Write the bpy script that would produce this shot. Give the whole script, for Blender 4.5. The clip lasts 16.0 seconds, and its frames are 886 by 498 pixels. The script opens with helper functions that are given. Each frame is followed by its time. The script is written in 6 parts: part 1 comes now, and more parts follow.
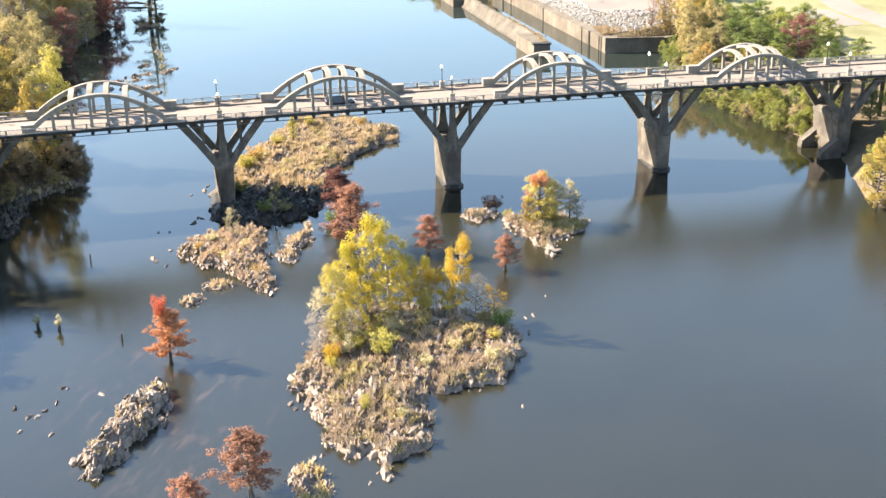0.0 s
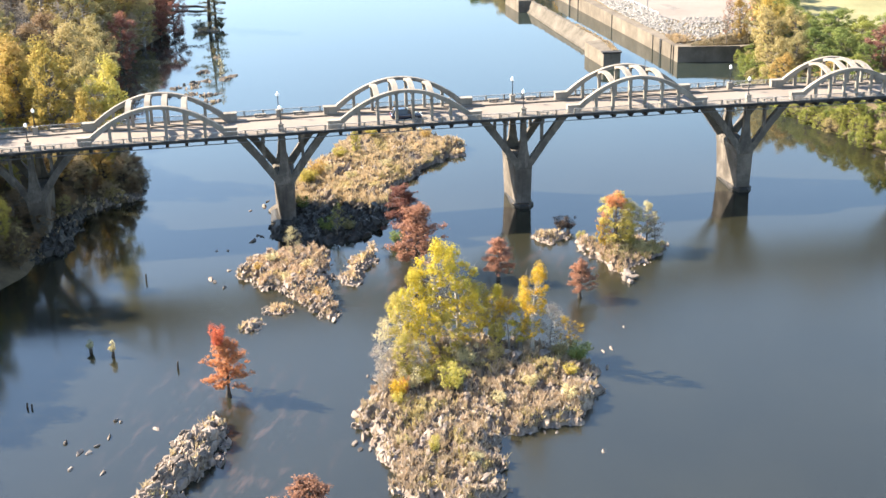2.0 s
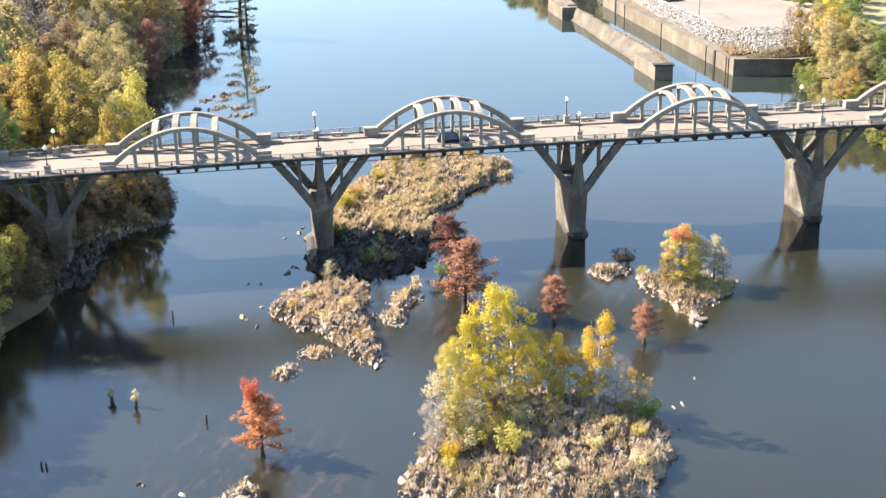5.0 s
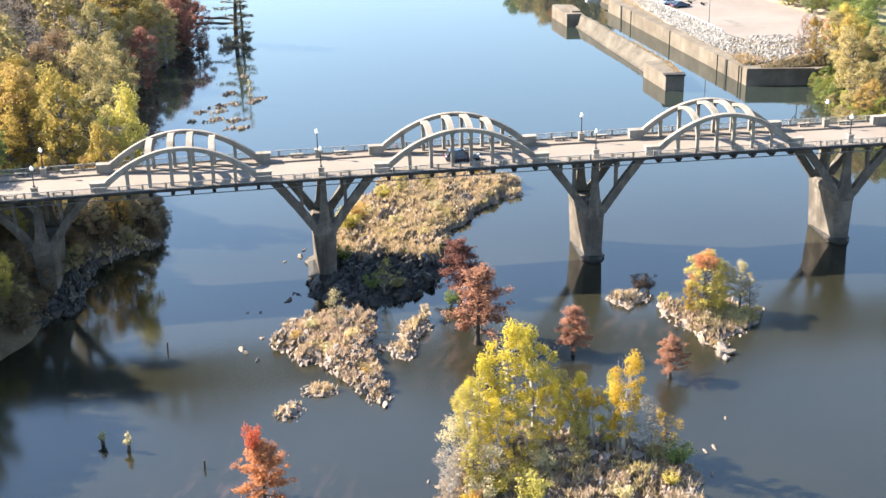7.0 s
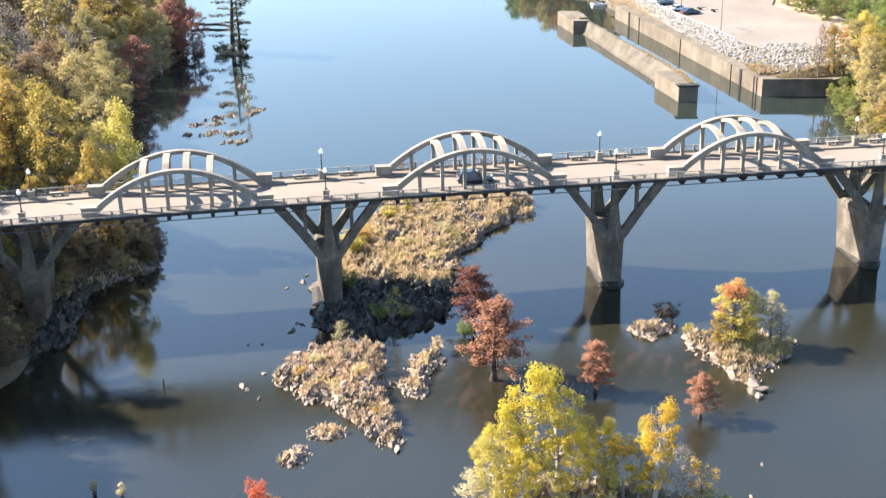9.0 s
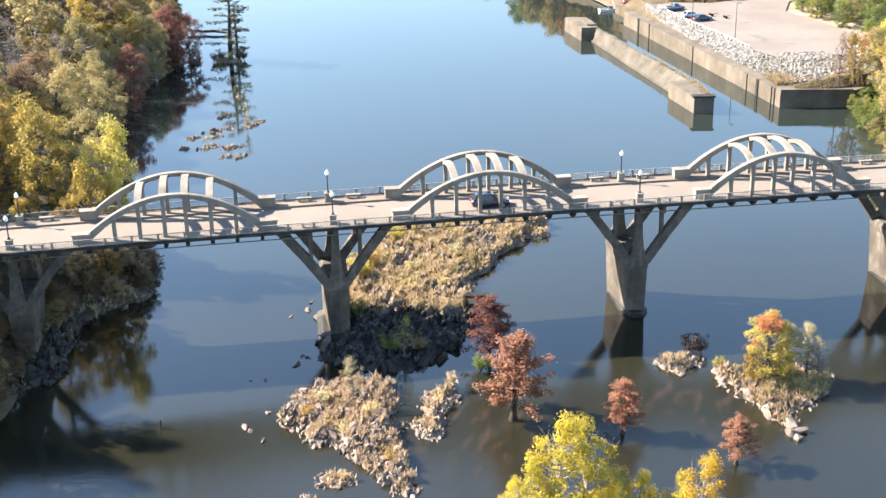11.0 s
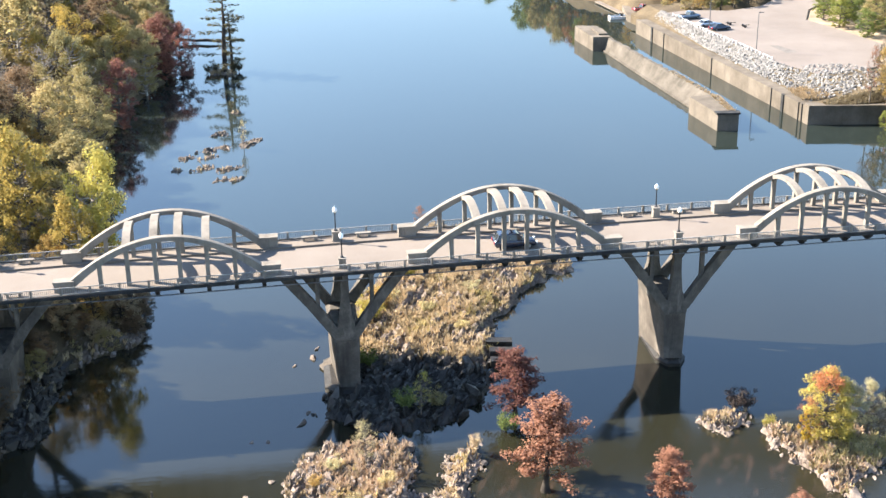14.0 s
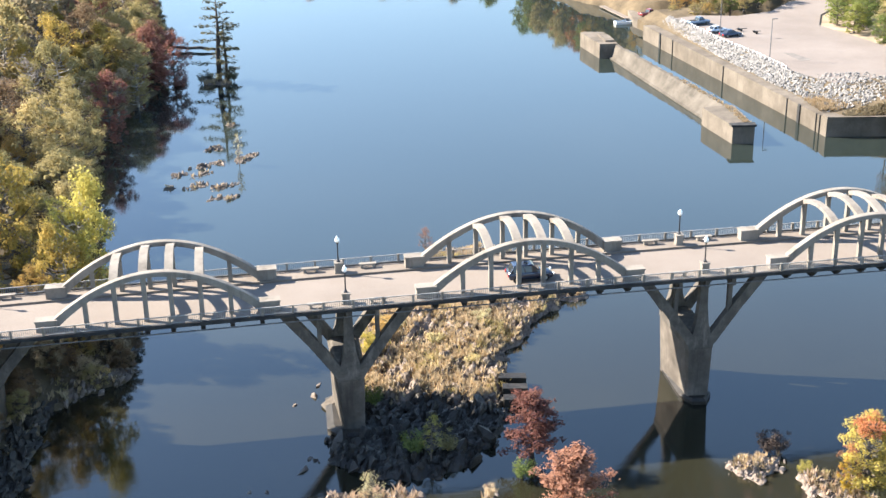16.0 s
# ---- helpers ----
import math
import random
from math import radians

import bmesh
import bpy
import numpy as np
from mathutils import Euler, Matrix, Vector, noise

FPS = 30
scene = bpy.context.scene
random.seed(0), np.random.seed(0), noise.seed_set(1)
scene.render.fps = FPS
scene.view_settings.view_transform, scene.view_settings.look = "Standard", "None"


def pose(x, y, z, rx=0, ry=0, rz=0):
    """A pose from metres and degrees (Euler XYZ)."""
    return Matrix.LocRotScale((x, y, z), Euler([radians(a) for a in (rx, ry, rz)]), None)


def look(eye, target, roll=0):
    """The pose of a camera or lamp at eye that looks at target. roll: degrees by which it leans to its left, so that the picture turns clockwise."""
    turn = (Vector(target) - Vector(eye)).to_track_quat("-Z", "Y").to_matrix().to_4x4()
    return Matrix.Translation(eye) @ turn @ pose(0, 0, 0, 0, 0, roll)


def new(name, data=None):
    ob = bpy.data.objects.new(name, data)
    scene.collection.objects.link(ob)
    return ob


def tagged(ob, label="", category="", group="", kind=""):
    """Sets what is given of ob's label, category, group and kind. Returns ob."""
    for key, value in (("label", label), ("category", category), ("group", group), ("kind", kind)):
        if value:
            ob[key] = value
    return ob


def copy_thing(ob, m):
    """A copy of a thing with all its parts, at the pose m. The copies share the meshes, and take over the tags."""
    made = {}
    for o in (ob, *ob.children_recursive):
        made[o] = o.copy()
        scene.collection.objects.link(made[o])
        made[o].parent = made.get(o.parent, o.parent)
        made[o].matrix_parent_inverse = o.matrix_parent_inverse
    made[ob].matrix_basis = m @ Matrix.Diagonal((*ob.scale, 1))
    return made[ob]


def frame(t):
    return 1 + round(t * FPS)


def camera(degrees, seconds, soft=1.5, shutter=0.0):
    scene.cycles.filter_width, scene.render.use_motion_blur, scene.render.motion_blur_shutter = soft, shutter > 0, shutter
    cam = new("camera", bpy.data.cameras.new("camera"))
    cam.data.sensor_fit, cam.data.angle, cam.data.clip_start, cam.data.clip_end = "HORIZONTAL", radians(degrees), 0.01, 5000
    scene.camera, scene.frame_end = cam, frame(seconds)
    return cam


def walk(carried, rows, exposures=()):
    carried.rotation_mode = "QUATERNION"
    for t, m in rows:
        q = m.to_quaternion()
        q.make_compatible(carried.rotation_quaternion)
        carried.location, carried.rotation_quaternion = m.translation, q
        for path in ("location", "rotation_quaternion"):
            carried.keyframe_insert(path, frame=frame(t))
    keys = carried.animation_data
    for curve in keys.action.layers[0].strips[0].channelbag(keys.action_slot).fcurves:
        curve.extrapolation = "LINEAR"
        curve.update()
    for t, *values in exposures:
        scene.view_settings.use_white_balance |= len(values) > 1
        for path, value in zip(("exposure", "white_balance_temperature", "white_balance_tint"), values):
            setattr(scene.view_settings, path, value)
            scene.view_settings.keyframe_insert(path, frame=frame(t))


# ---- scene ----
cam = camera(37.9, 16.0)
PATH = [
    (0, (-40.099, 1.888, 66.816), (-39.733, 3.711, 66.079), -1.0),
    (0.5, (-40.169, 4.272, 66.799), (-39.823, 6.099, 66.063), -1.1),
    (1, (-40.282, 6.673, 66.766), (-39.958, 8.504, 66.03), -1.1),
    (1.5, (-40.432, 9.107, 66.728), (-40.13, 10.942, 65.991), -1.2),
    (2, (-40.611, 11.555, 66.682), (-40.325, 13.392, 65.945), -1.2),
    (2.5, (-40.757, 14.02, 66.632), (-40.485, 15.859, 65.895), -1.2),
    (3, (-40.86, 16.471, 66.573), (-40.599, 18.312, 65.836), -1.2),
    (3.5, (-40.968, 18.919, 66.513), (-40.717, 20.761, 65.775), -1.2),
    (4, (-41.081, 21.364, 66.461), (-40.837, 23.206, 65.722), -1.2),
    (6.5, (-42.016, 33.608, 66.024), (-41.761, 35.448, 65.284), -1.1),
    (7, (-42.232, 36.058, 65.989), (-41.974, 37.898, 65.249), -1.1),
    (7.5, (-42.421, 38.511, 65.953), (-42.16, 40.35, 65.212), -1.0),
    (8, (-42.62, 40.967, 65.911), (-42.357, 42.806, 65.17), -1.0),
    (8.5, (-42.827, 43.439, 65.876), (-42.561, 45.278, 65.135), -1.0),
    (9, (-43.04, 45.883, 65.836), (-42.772, 47.721, 65.095), -1.0),
    (11.5, (-43.96, 58.221, 65.46), (-43.681, 60.057, 64.718), -0.9),
    (12, (-44.145, 60.836, 65.4), (-43.863, 62.671, 64.657), -0.8),
    (12.5, (-44.306, 63.399, 65.331), (-44.022, 65.234, 64.587), -0.8),
    (13, (-44.422, 65.828, 65.269), (-44.135, 67.662, 64.524), -0.9),
    (13.5, (-44.464, 68.165, 65.223), (-44.175, 69.998, 64.477), -0.8),
    (14, (-44.476, 70.494, 65.183), (-44.187, 72.327, 64.437), -0.9),
    (14.5, (-44.512, 72.867, 65.148), (-44.221, 74.7, 64.402), -1.0),
    (15, (-44.517, 75.266, 65.113), (-44.224, 77.098, 64.366), -0.9),
    (15.5, (-44.473, 77.683, 65.08), (-44.179, 79.514, 64.333), -1.0),
    (16, (-44.395, 80.109, 65.052), (-44.099, 81.94, 64.303), -1.0),
]
walk(cam, [(t, look(eye, target, roll)) for t, eye, target, roll in PATH],
     exposures=[(0, 2.75, 6550, 10), (4, 2.69, 6380, 10), (12, 2.59, 6170, 10), (16, 2.5, 6030, 10)])

# ---- world and light ----
SUN_DX, SUN_DY = 1.30, -0.62            # ground shadow of a post one metre high
SUN_EL = math.atan2(1.0, math.hypot(SUN_DX, SUN_DY))
sun_to = Vector((-SUN_DX, -SUN_DY, 1.0)).normalized()
world = bpy.data.worlds.new("sky")
scene.world = world
world.use_nodes = True
wn = world.node_tree
sky = wn.nodes.new("ShaderNodeTexSky")
sky.sky_type = 'NISHITA'
sky.sun_disc = False
sky.sun_elevation = SUN_EL
sky.sun_rotation = math.atan2(sun_to.x, sun_to.y)
sky.altitude = 100
sky.air_density = 1.15
sky.dust_density = 0.35
sky.ozone_density = 1.1
wn.nodes["Background"].inputs[1].default_value = 0.076
# thin drifting cloud over the clear sky
_co = wn.nodes.new("ShaderNodeTexCoord")
_mp = wn.nodes.new("ShaderNodeMapping")
_mp.inputs["Scale"].default_value = (1.0, 1.0, 3.2)
wn.links.new(_co.outputs["Generated"], _mp.inputs["Vector"])
_cn = wn.nodes.new("ShaderNodeTexNoise")
_cn.inputs["Scale"].default_value, _cn.inputs["Detail"].default_value, _cn.inputs["Roughness"].default_value = 4.2, 5.0, 0.55
wn.links.new(_mp.outputs[0], _cn.inputs["Vector"])
_cr = wn.nodes.new("ShaderNodeMapRange")
_cr.inputs["From Min"].default_value, _cr.inputs["From Max"].default_value = 0.48, 0.85
_cr.inputs["To Max"].default_value = 0.05
wn.links.new(_cn.outputs["Fac"], _cr.inputs["Value"])
_cm = wn.nodes.new("ShaderNodeMix")
_cm.data_type = 'RGBA'
_cm.inputs[7].default_value = (8.2, 8.2, 8.0, 1)
wn.links.new(_cr.outputs[0], _cm.inputs[0])
wn.links.new(sky.outputs[0], _cm.inputs[6])
wn.links.new(_cm.outputs[2], wn.nodes["Background"].inputs[0])
sun = new("sun", bpy.data.lights.new("sun", "SUN"))
sun.data.energy, sun.data.angle, sun.data.color = 5.0, radians(0.55), (1.0, 0.85, 0.67)
sun.matrix_world = look((0, 0, 120), Vector((0, 0, 120)) - sun_to)


# ---- materials ----
def mat(name, rough=0.8, metal=0.0, spec=0.3):
    m = bpy.data.materials.new(name)
    m.use_nodes = True
    b = m.node_tree.nodes["Principled BSDF"]
    b.inputs["Roughness"].default_value = rough
    b.inputs["Metallic"].default_value = metal
    b.inputs["Specular IOR Level"].default_value = spec
    return m, m.node_tree, b


def node(nt, kind, **values):
    n = nt.nodes.new(kind)
    for key, v in values.items():
        n.inputs[key.replace("_", " ")].default_value = v
    return n


def coords(nt, scale=(1, 1, 1)):
    g = nt.nodes.new("ShaderNodeNewGeometry")
    mp = nt.nodes.new("ShaderNodeMapping")
    mp.inputs["Scale"].default_value = scale
    nt.links.new(g.outputs["Position"], mp.inputs["Vector"])
    return mp.outputs[0]


def noise_tex(nt, vec, scale, detail=5.0, rough=0.6):
    n = node(nt, "ShaderNodeTexNoise", Scale=scale, Detail=detail, Roughness=rough)
    nt.links.new(vec, n.inputs["Vector"])
    return n.outputs["Fac"]


def ramp(nt, fac, stops):
    r = nt.nodes.new("ShaderNodeValToRGB")
    e = r.color_ramp.elements
    while len(e) < len(stops):
        e.new(0.5)
    for el, (p, c) in zip(e, stops):
        el.position, el.color = p, (*c, 1)
    nt.links.new(fac, r.inputs[0])
    return r.outputs[0]


def mix(nt, fac, a, b, mode='MIX'):
    n = nt.nodes.new("ShaderNodeMix")
    n.data_type, n.blend_type = 'RGBA', mode
    for sock, v in ((n.inputs[0], fac), (n.inputs[6], a), (n.inputs[7], b)):
        if isinstance(v, (int, float)):
            sock.default_value = v
        elif isinstance(v, tuple):
            sock.default_value = (*v, 1)
        else:
            nt.links.new(v, sock)
    return n.outputs[2]


def bump(nt, bsdf, height, strength=0.4, dist=0.05):
    n = nt.nodes.new("ShaderNodeBump")
    n.inputs["Strength"].default_value, n.inputs["Distance"].default_value = strength, dist
    nt.links.new(height, n.inputs["Height"])
    nt.links.new(n.outputs[0], bsdf.inputs["Normal"])


def surface(name, dark, mid, light, scale=0.6, fine=6.0, rough=0.85, stain=None, stain_scale=(0.5, 0.5, 0.08), bumps=0.35, dist=0.04, spec=0.25, rand=0.0):
    """A weathered surface: broad mottling, fine grain, and, if given, streaks of a stain."""
    m, nt, b = mat(name, rough, 0.0, spec)
    v = coords(nt)
    col = ramp(nt, noise_tex(nt, v, scale, 6, 0.62), [(0.28, dark), (0.5, mid), (0.74, light)])
    grain = noise_tex(nt, v, fine, 4, 0.7)
    col = mix(nt, 0.5, col, ramp(nt, grain, [(0.25, (0.55, 0.55, 0.55)), (0.75, (1, 1, 1))]), 'MULTIPLY')
    if stain:
        s = noise_tex(nt, coords(nt, stain_scale), 1.6, 6, 0.7)
        f = ramp(nt, s, [(0.52, (0, 0, 0)), (0.72, (0.8, 0.8, 0.8))])
        col = mix(nt, f, col, stain)
    if rand:
        oi = nt.nodes.new("ShaderNodeObjectInfo")
        isl = nt.nodes.new("ShaderNodeNewGeometry")
        add = nt.nodes.new("ShaderNodeMath")
        add.operation = 'ADD'
        nt.links.new(oi.outputs["Random"], add.inputs[0])
        nt.links.new(isl.outputs["Random Per Island"], add.inputs[1])
        fr = nt.nodes.new("ShaderNodeMath")
        fr.operation = 'FRACT'
        nt.links.new(add.outputs[0], fr.inputs[0])
        col = mix(nt, 1.0, col, ramp(nt, fr.outputs[0], [(0.0, (1 - rand,) * 3), (1.0, (1 + rand * 0.25,) * 3)]), 'MULTIPLY')
    nt.links.new(col, b.inputs["Base Color"])
    bump(nt, b, grain, bumps, dist)
    return m


def leaves(name, a, b_, c, trans=0.48, gain=0.8):
    """Foliage: each leaf clump takes one of three tints, each plant its own shift."""
    a, b_, c = [tuple(min(0.85, v * gain) for v in t) for t in (a, b_, c)]
    m, nt, b = mat(name, 0.7, 0.0, 0.06)
    g = nt.nodes.new("ShaderNodeNewGeometry")
    oi = nt.nodes.new("ShaderNodeObjectInfo")
    col = ramp(nt, g.outputs["Random Per Island"], [(0.0, a), (0.5, b_), (1.0, c)])
    patch = noise_tex(nt, coords(nt), 0.55, 3, 0.6)
    col = mix(nt, ramp(nt, patch, [(0.35, (0, 0, 0)), (0.7, (0.6, 0.6, 0.6))]), col, c)
    col = mix(nt, 1.0, col, ramp(nt, oi.outputs["Random"], [(0.0, (0.78, 0.80, 0.8)), (1.0, (1.15, 1.08, 1.05))]), 'MULTIPLY')
    nt.links.new(col, b.inputs["Base Color"])
    t = nt.nodes.new("ShaderNodeBsdfTranslucent")
    nt.links.new(col, t.inputs[0])
    mx = nt.nodes.new("ShaderNodeMixShader")
    mx.inputs[0].default_value = trans
    nt.links.new(b.outputs[0], mx.inputs[1])
    nt.links.new(t.outputs[0], mx.inputs[2])
    nt.links.new(mx.outputs[0], nt.nodes["Material Output"].inputs[0])
    return m


def water_material():
    m, nt, b = mat("river_water", 0.055, 0.0, 0.5)
    b.inputs["IOR"].default_value = 1.56
    v = coords(nt)
    silt = ramp(nt, noise_tex(nt, v, 0.035, 4, 0.55), [(0.3, (0.0098, 0.0101, 0.0062)), (0.7, (0.0142, 0.0142, 0.0086))])
    # deeper, greener water above the bridge
    place = nt.nodes.new("ShaderNodeSeparateXYZ")
    nt.links.new(v, place.inputs[0])
    deep = nt.nodes.new("ShaderNodeMapRange")
    deep.interpolation_type = 'SMOOTHSTEP'
    deep.inputs["From Min"].default_value, deep.inputs["From Max"].default_value = 198.0, 250.0
    nt.links.new(place.outputs[1], deep.inputs["Value"])
    silt = mix(nt, deep.outputs[0], silt, (0.0150, 0.0205, 0.0185))
    # drowned reddish ledges showing through the shallows
    turn = nt.nodes.new("ShaderNodeMapping")
    turn.inputs["Rotation"].default_value = (0, 0, -radians(66))
    nt.links.new(v, turn.inputs["Vector"])
    bed = nt.nodes.new("ShaderNodeMapping")
    bed.inputs["Scale"].default_value = (0.22, 0.7, 1)
    nt.links.new(turn.outputs[0], bed.inputs["Vector"])
    ledge = ramp(nt, noise_tex(nt, bed.outputs[0], 1.0, 5, 0.65), [(0.52, (0, 0, 0)), (0.70, (0.8, 0.8, 0.8))])
    shoal = None
    for cx, cy, rx, ry in ((-46, 130, 17, 32), (2, 170, 13, 11), (-24, 168, 14, 14)):
        mp2 = nt.nodes.new("ShaderNodeMapping")
        mp2.inputs["Location"].default_value = (-cx / rx, -cy / ry, 0)
        mp2.inputs["Scale"].default_value = (1 / rx, 1 / ry, 0)
        nt.links.new(v, mp2.inputs["Vector"])
        gr = nt.nodes.new("ShaderNodeTexGradient")
        gr.gradient_type = 'QUADRATIC_SPHERE'
        nt.links.new(mp2.outputs[0], gr.inputs[0])
        shoal = gr.outputs["Color"] if shoal is None else mix(nt, 1.0, shoal, gr.outputs["Color"], 'ADD')
    shoal = ramp(nt, shoal, [(0.0, (0, 0, 0)), (0.35, (1, 1, 1))])
    silt = mix(nt, mix(nt, 1.0, ledge, shoal, 'MULTIPLY'), silt, (0.044, 0.03, 0.022))
    nt.links.new(silt, b.inputs["Base Color"])
    r1 = noise_tex(nt, coords(nt, (0.6, 1.6, 1)), 1.3, 3, 0.55)
    r2 = noise_tex(nt, coords(nt, (0.05, 0.11, 1)), 1.0, 3, 0.5)
    s = nt.nodes.new("ShaderNodeMath")
    s.operation = 'MULTIPLY_ADD'
    s.inputs[1].default_value = 3.0
    nt.links.new(r2, s.inputs[0])
    nt.links.new(r1, s.inputs[2])
    # riffles over the ledges, calm pools beside them
    sep = nt.nodes.new("ShaderNodeSeparateXYZ")
    nt.links.new(v, sep.inputs[0])
    calm = nt.nodes.new("ShaderNodeMapRange")
    calm.interpolation_type = 'SMOOTHSTEP'
    for key, val in (("From Min", 8.0), ("From Max", 42.0), ("To Min", 0.13), ("To Max", 0.06)):
        calm.inputs[key].default_value = val
    nt.links.new(sep.outputs[0], calm.inputs["Value"])
    up = nt.nodes.new("ShaderNodeMapRange")
    up.interpolation_type = 'SMOOTHSTEP'
    for key, val in (("From Min", 186.0), ("From Max", 202.0), ("To Min", 1.0), ("To Max", 0.3)):
        up.inputs[key].default_value = val
    nt.links.new(sep.outputs[1], up.inputs["Value"])
    k = nt.nodes.new("ShaderNodeMath")
    k.operation = 'MULTIPLY'
    nt.links.new(calm.outputs[0], k.inputs[0])
    nt.links.new(up.outputs[0], k.inputs[1])
    # open reach below the bridge is wind-ruffled; the pool by the wooded bank lies still
    ruffle = nt.nodes.new("ShaderNodeMapRange")
    ruffle.interpolation_type = 'SMOOTHSTEP'
    for key, val in (("From Min", 168.0), ("From Max", 189.0), ("To Min", 1.0), ("To Max", 0.0)):
        ruffle.inputs[key].default_value = val
    nt.links.new(sep.outputs[1], ruffle.inputs["Value"])
    reach = nt.nodes.new("ShaderNodeMapRange")
    reach.interpolation_type = 'SMOOTHSTEP'
    for key, val in (("From Min", -58.0), ("From Max", -44.0), ("To Min", 0.08), ("To Max", 0.18)):
        reach.inputs[key].default_value = val
    nt.links.new(sep.outputs[0], reach.inputs["Value"])
    gloss = nt.nodes.new("ShaderNodeMath")
    gloss.operation = 'MULTIPLY_ADD'
    gloss.inputs[2].default_value = 0.045
    nt.links.new(ruffle.outputs[0], gloss.inputs[0])
    nt.links.new(reach.outputs[0], gloss.inputs[1])
    nt.links.new(gloss.outputs[0], b.inputs["Roughness"])
    n = nt.nodes.new("ShaderNodeBump")
    n.inputs["Distance"].default_value = 0.05
    nt.links.new(k.outputs[0], n.inputs["Strength"])
    nt.links.new(s.outputs[0], n.inputs["Height"])
    nt.links.new(n.outputs[0], b.inputs["Normal"])
    return m


WATER = water_material()
CONCRETE = surface("weathered_concrete", (0.128, 0.115, 0.097), (0.19, 0.173, 0.149), (0.238, 0.219, 0.193), 0.35, 5, 0.85, (0.078, 0.069, 0.058))
# leg concrete darkened, with the shade under the deck put into its colour
LEG = surface("shade_dark_leg_concrete", (0.038, 0.035, 0.031), (0.072, 0.065, 0.057), (0.135, 0.122, 0.104), 0.5, 4, 0.9, (0.16, 0.143, 0.12), (0.7, 0.7, 0.25))
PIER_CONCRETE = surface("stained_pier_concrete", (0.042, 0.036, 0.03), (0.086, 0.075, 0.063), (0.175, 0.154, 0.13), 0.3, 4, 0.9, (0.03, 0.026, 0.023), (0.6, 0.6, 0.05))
ROAD = surface("pale_worn_roadway", (0.142, 0.122, 0.105), (0.17, 0.147, 0.127), (0.19, 0.166, 0.145), 0.12, 7, 0.9, (0.15, 0.132, 0.116), (0.02, 0.6, 0.5), 0.15, 0.01)
WALK = surface("sidewalk_concrete", (0.132, 0.112, 0.093), (0.162, 0.138, 0.115), (0.188, 0.162, 0.135), 0.3, 6, 0.9, (0.118, 0.103, 0.088), (0.4, 0.4, 0.4), 0.2, 0.01)
EDGE = surface("dark_edge_concrete", (0.013, 0.013, 0.015), (0.025, 0.026, 0.027), (0.052, 0.051, 0.049), 0.8, 5, 0.85)
LOCK = surface("old_lock_concrete", (0.07, 0.059, 0.045), (0.118, 0.101, 0.08), (0.168, 0.146, 0.118), 0.22, 3, 0.9, (0.058, 0.05, 0.039), (0.3, 0.3, 0.05))
STEEL, _nt, _b = mat("dark_painted_steel", 0.45, 0.6, 0.4)
_b.inputs["Base Color"].default_value = (0.035, 0.037, 0.042, 1)
PIPE = surface("grey_painted_pipe", (0.07, 0.073, 0.081), (0.112, 0.115, 0.122), (0.154, 0.154, 0.158), 0.8, 6, 0.5, None, bumps=0.1)
RAIL = surface("galvanised_rail", (0.17, 0.17, 0.165), (0.235, 0.233, 0.226), (0.30, 0.297, 0.288), 1.0, 8, 0.5, bumps=0.05)
GLOBE, _nt, _b = mat("white_lamp_globe", 0.25, 0.0, 0.5)
_b.inputs["Base Color"].default_value = (0.86, 0.86, 0.83, 1)
ROCK = surface("river_rock", (0.098, 0.08, 0.068), (0.208, 0.172, 0.146), (0.285, 0.239, 0.206), 0.9, 7, 0.9, bumps=0.7, dist=0.1, rand=0.4)
# wet rock, darkened to carry the shade under the bridge and on the bank
WET_SHADE_ROCK = surface("wet_shade_dark_rock", (0.013, 0.012, 0.0105), (0.028, 0.025, 0.021), (0.055, 0.048, 0.04), 0.9, 6, 0.5, bumps=0.6, dist=0.08, rand=0.3)
ROCKBED = surface("rocky_island_ground", (0.085, 0.064, 0.05), (0.2, 0.163, 0.134), (0.33, 0.276, 0.233), 0.8, 5, 0.95, bumps=0.9, dist=0.2)
RIPRAP = surface("pale_riprap", (0.154, 0.147, 0.14), (0.224, 0.217, 0.206), (0.28, 0.272, 0.259), 1.2, 8, 0.9, bumps=0.4, rand=0.3)
EARTH = surface("forest_floor", (0.045, 0.035, 0.021), (0.091, 0.07, 0.042), (0.147, 0.115, 0.07), 0.25, 2.5, 0.95, bumps=0.7, dist=0.15)
LOT = surface("sun_bleached_asphalt", (0.14, 0.12, 0.106), (0.168, 0.146, 0.13), (0.192, 0.168, 0.15), 0.1, 5, 0.9, (0.136, 0.122, 0.11), (0.15, 0.15, 0.15), 0.15, 0.01)
LAWN = surface("mown_lawn", (0.10, 0.098, 0.045), (0.155, 0.15, 0.075), (0.21, 0.19, 0.105), 0.08, 2.0, 0.95, bumps=0.5)
BARK = surface("grey_bark", (0.07, 0.059, 0.049), (0.126, 0.108, 0.091), (0.196, 0.175, 0.15), 1.5, 9, 0.95, bumps=0.6)
PALEBARK = surface("pale_bark", (0.21, 0.189, 0.161), (0.315, 0.287, 0.252), (0.406, 0.378, 0.336), 1.2, 9, 0.9, bumps=0.4)
DARKBARK = surface("dark_bark", (0.025, 0.02, 0.017), (0.042, 0.035, 0.029), (0.07, 0.059, 0.049), 1.5, 9, 0.95, bumps=0.6)
YELLOW = leaves("yellow_leaves", (0.64, 0.50, 0.06), (0.72, 0.58, 0.08), (0.52, 0.46, 0.07))
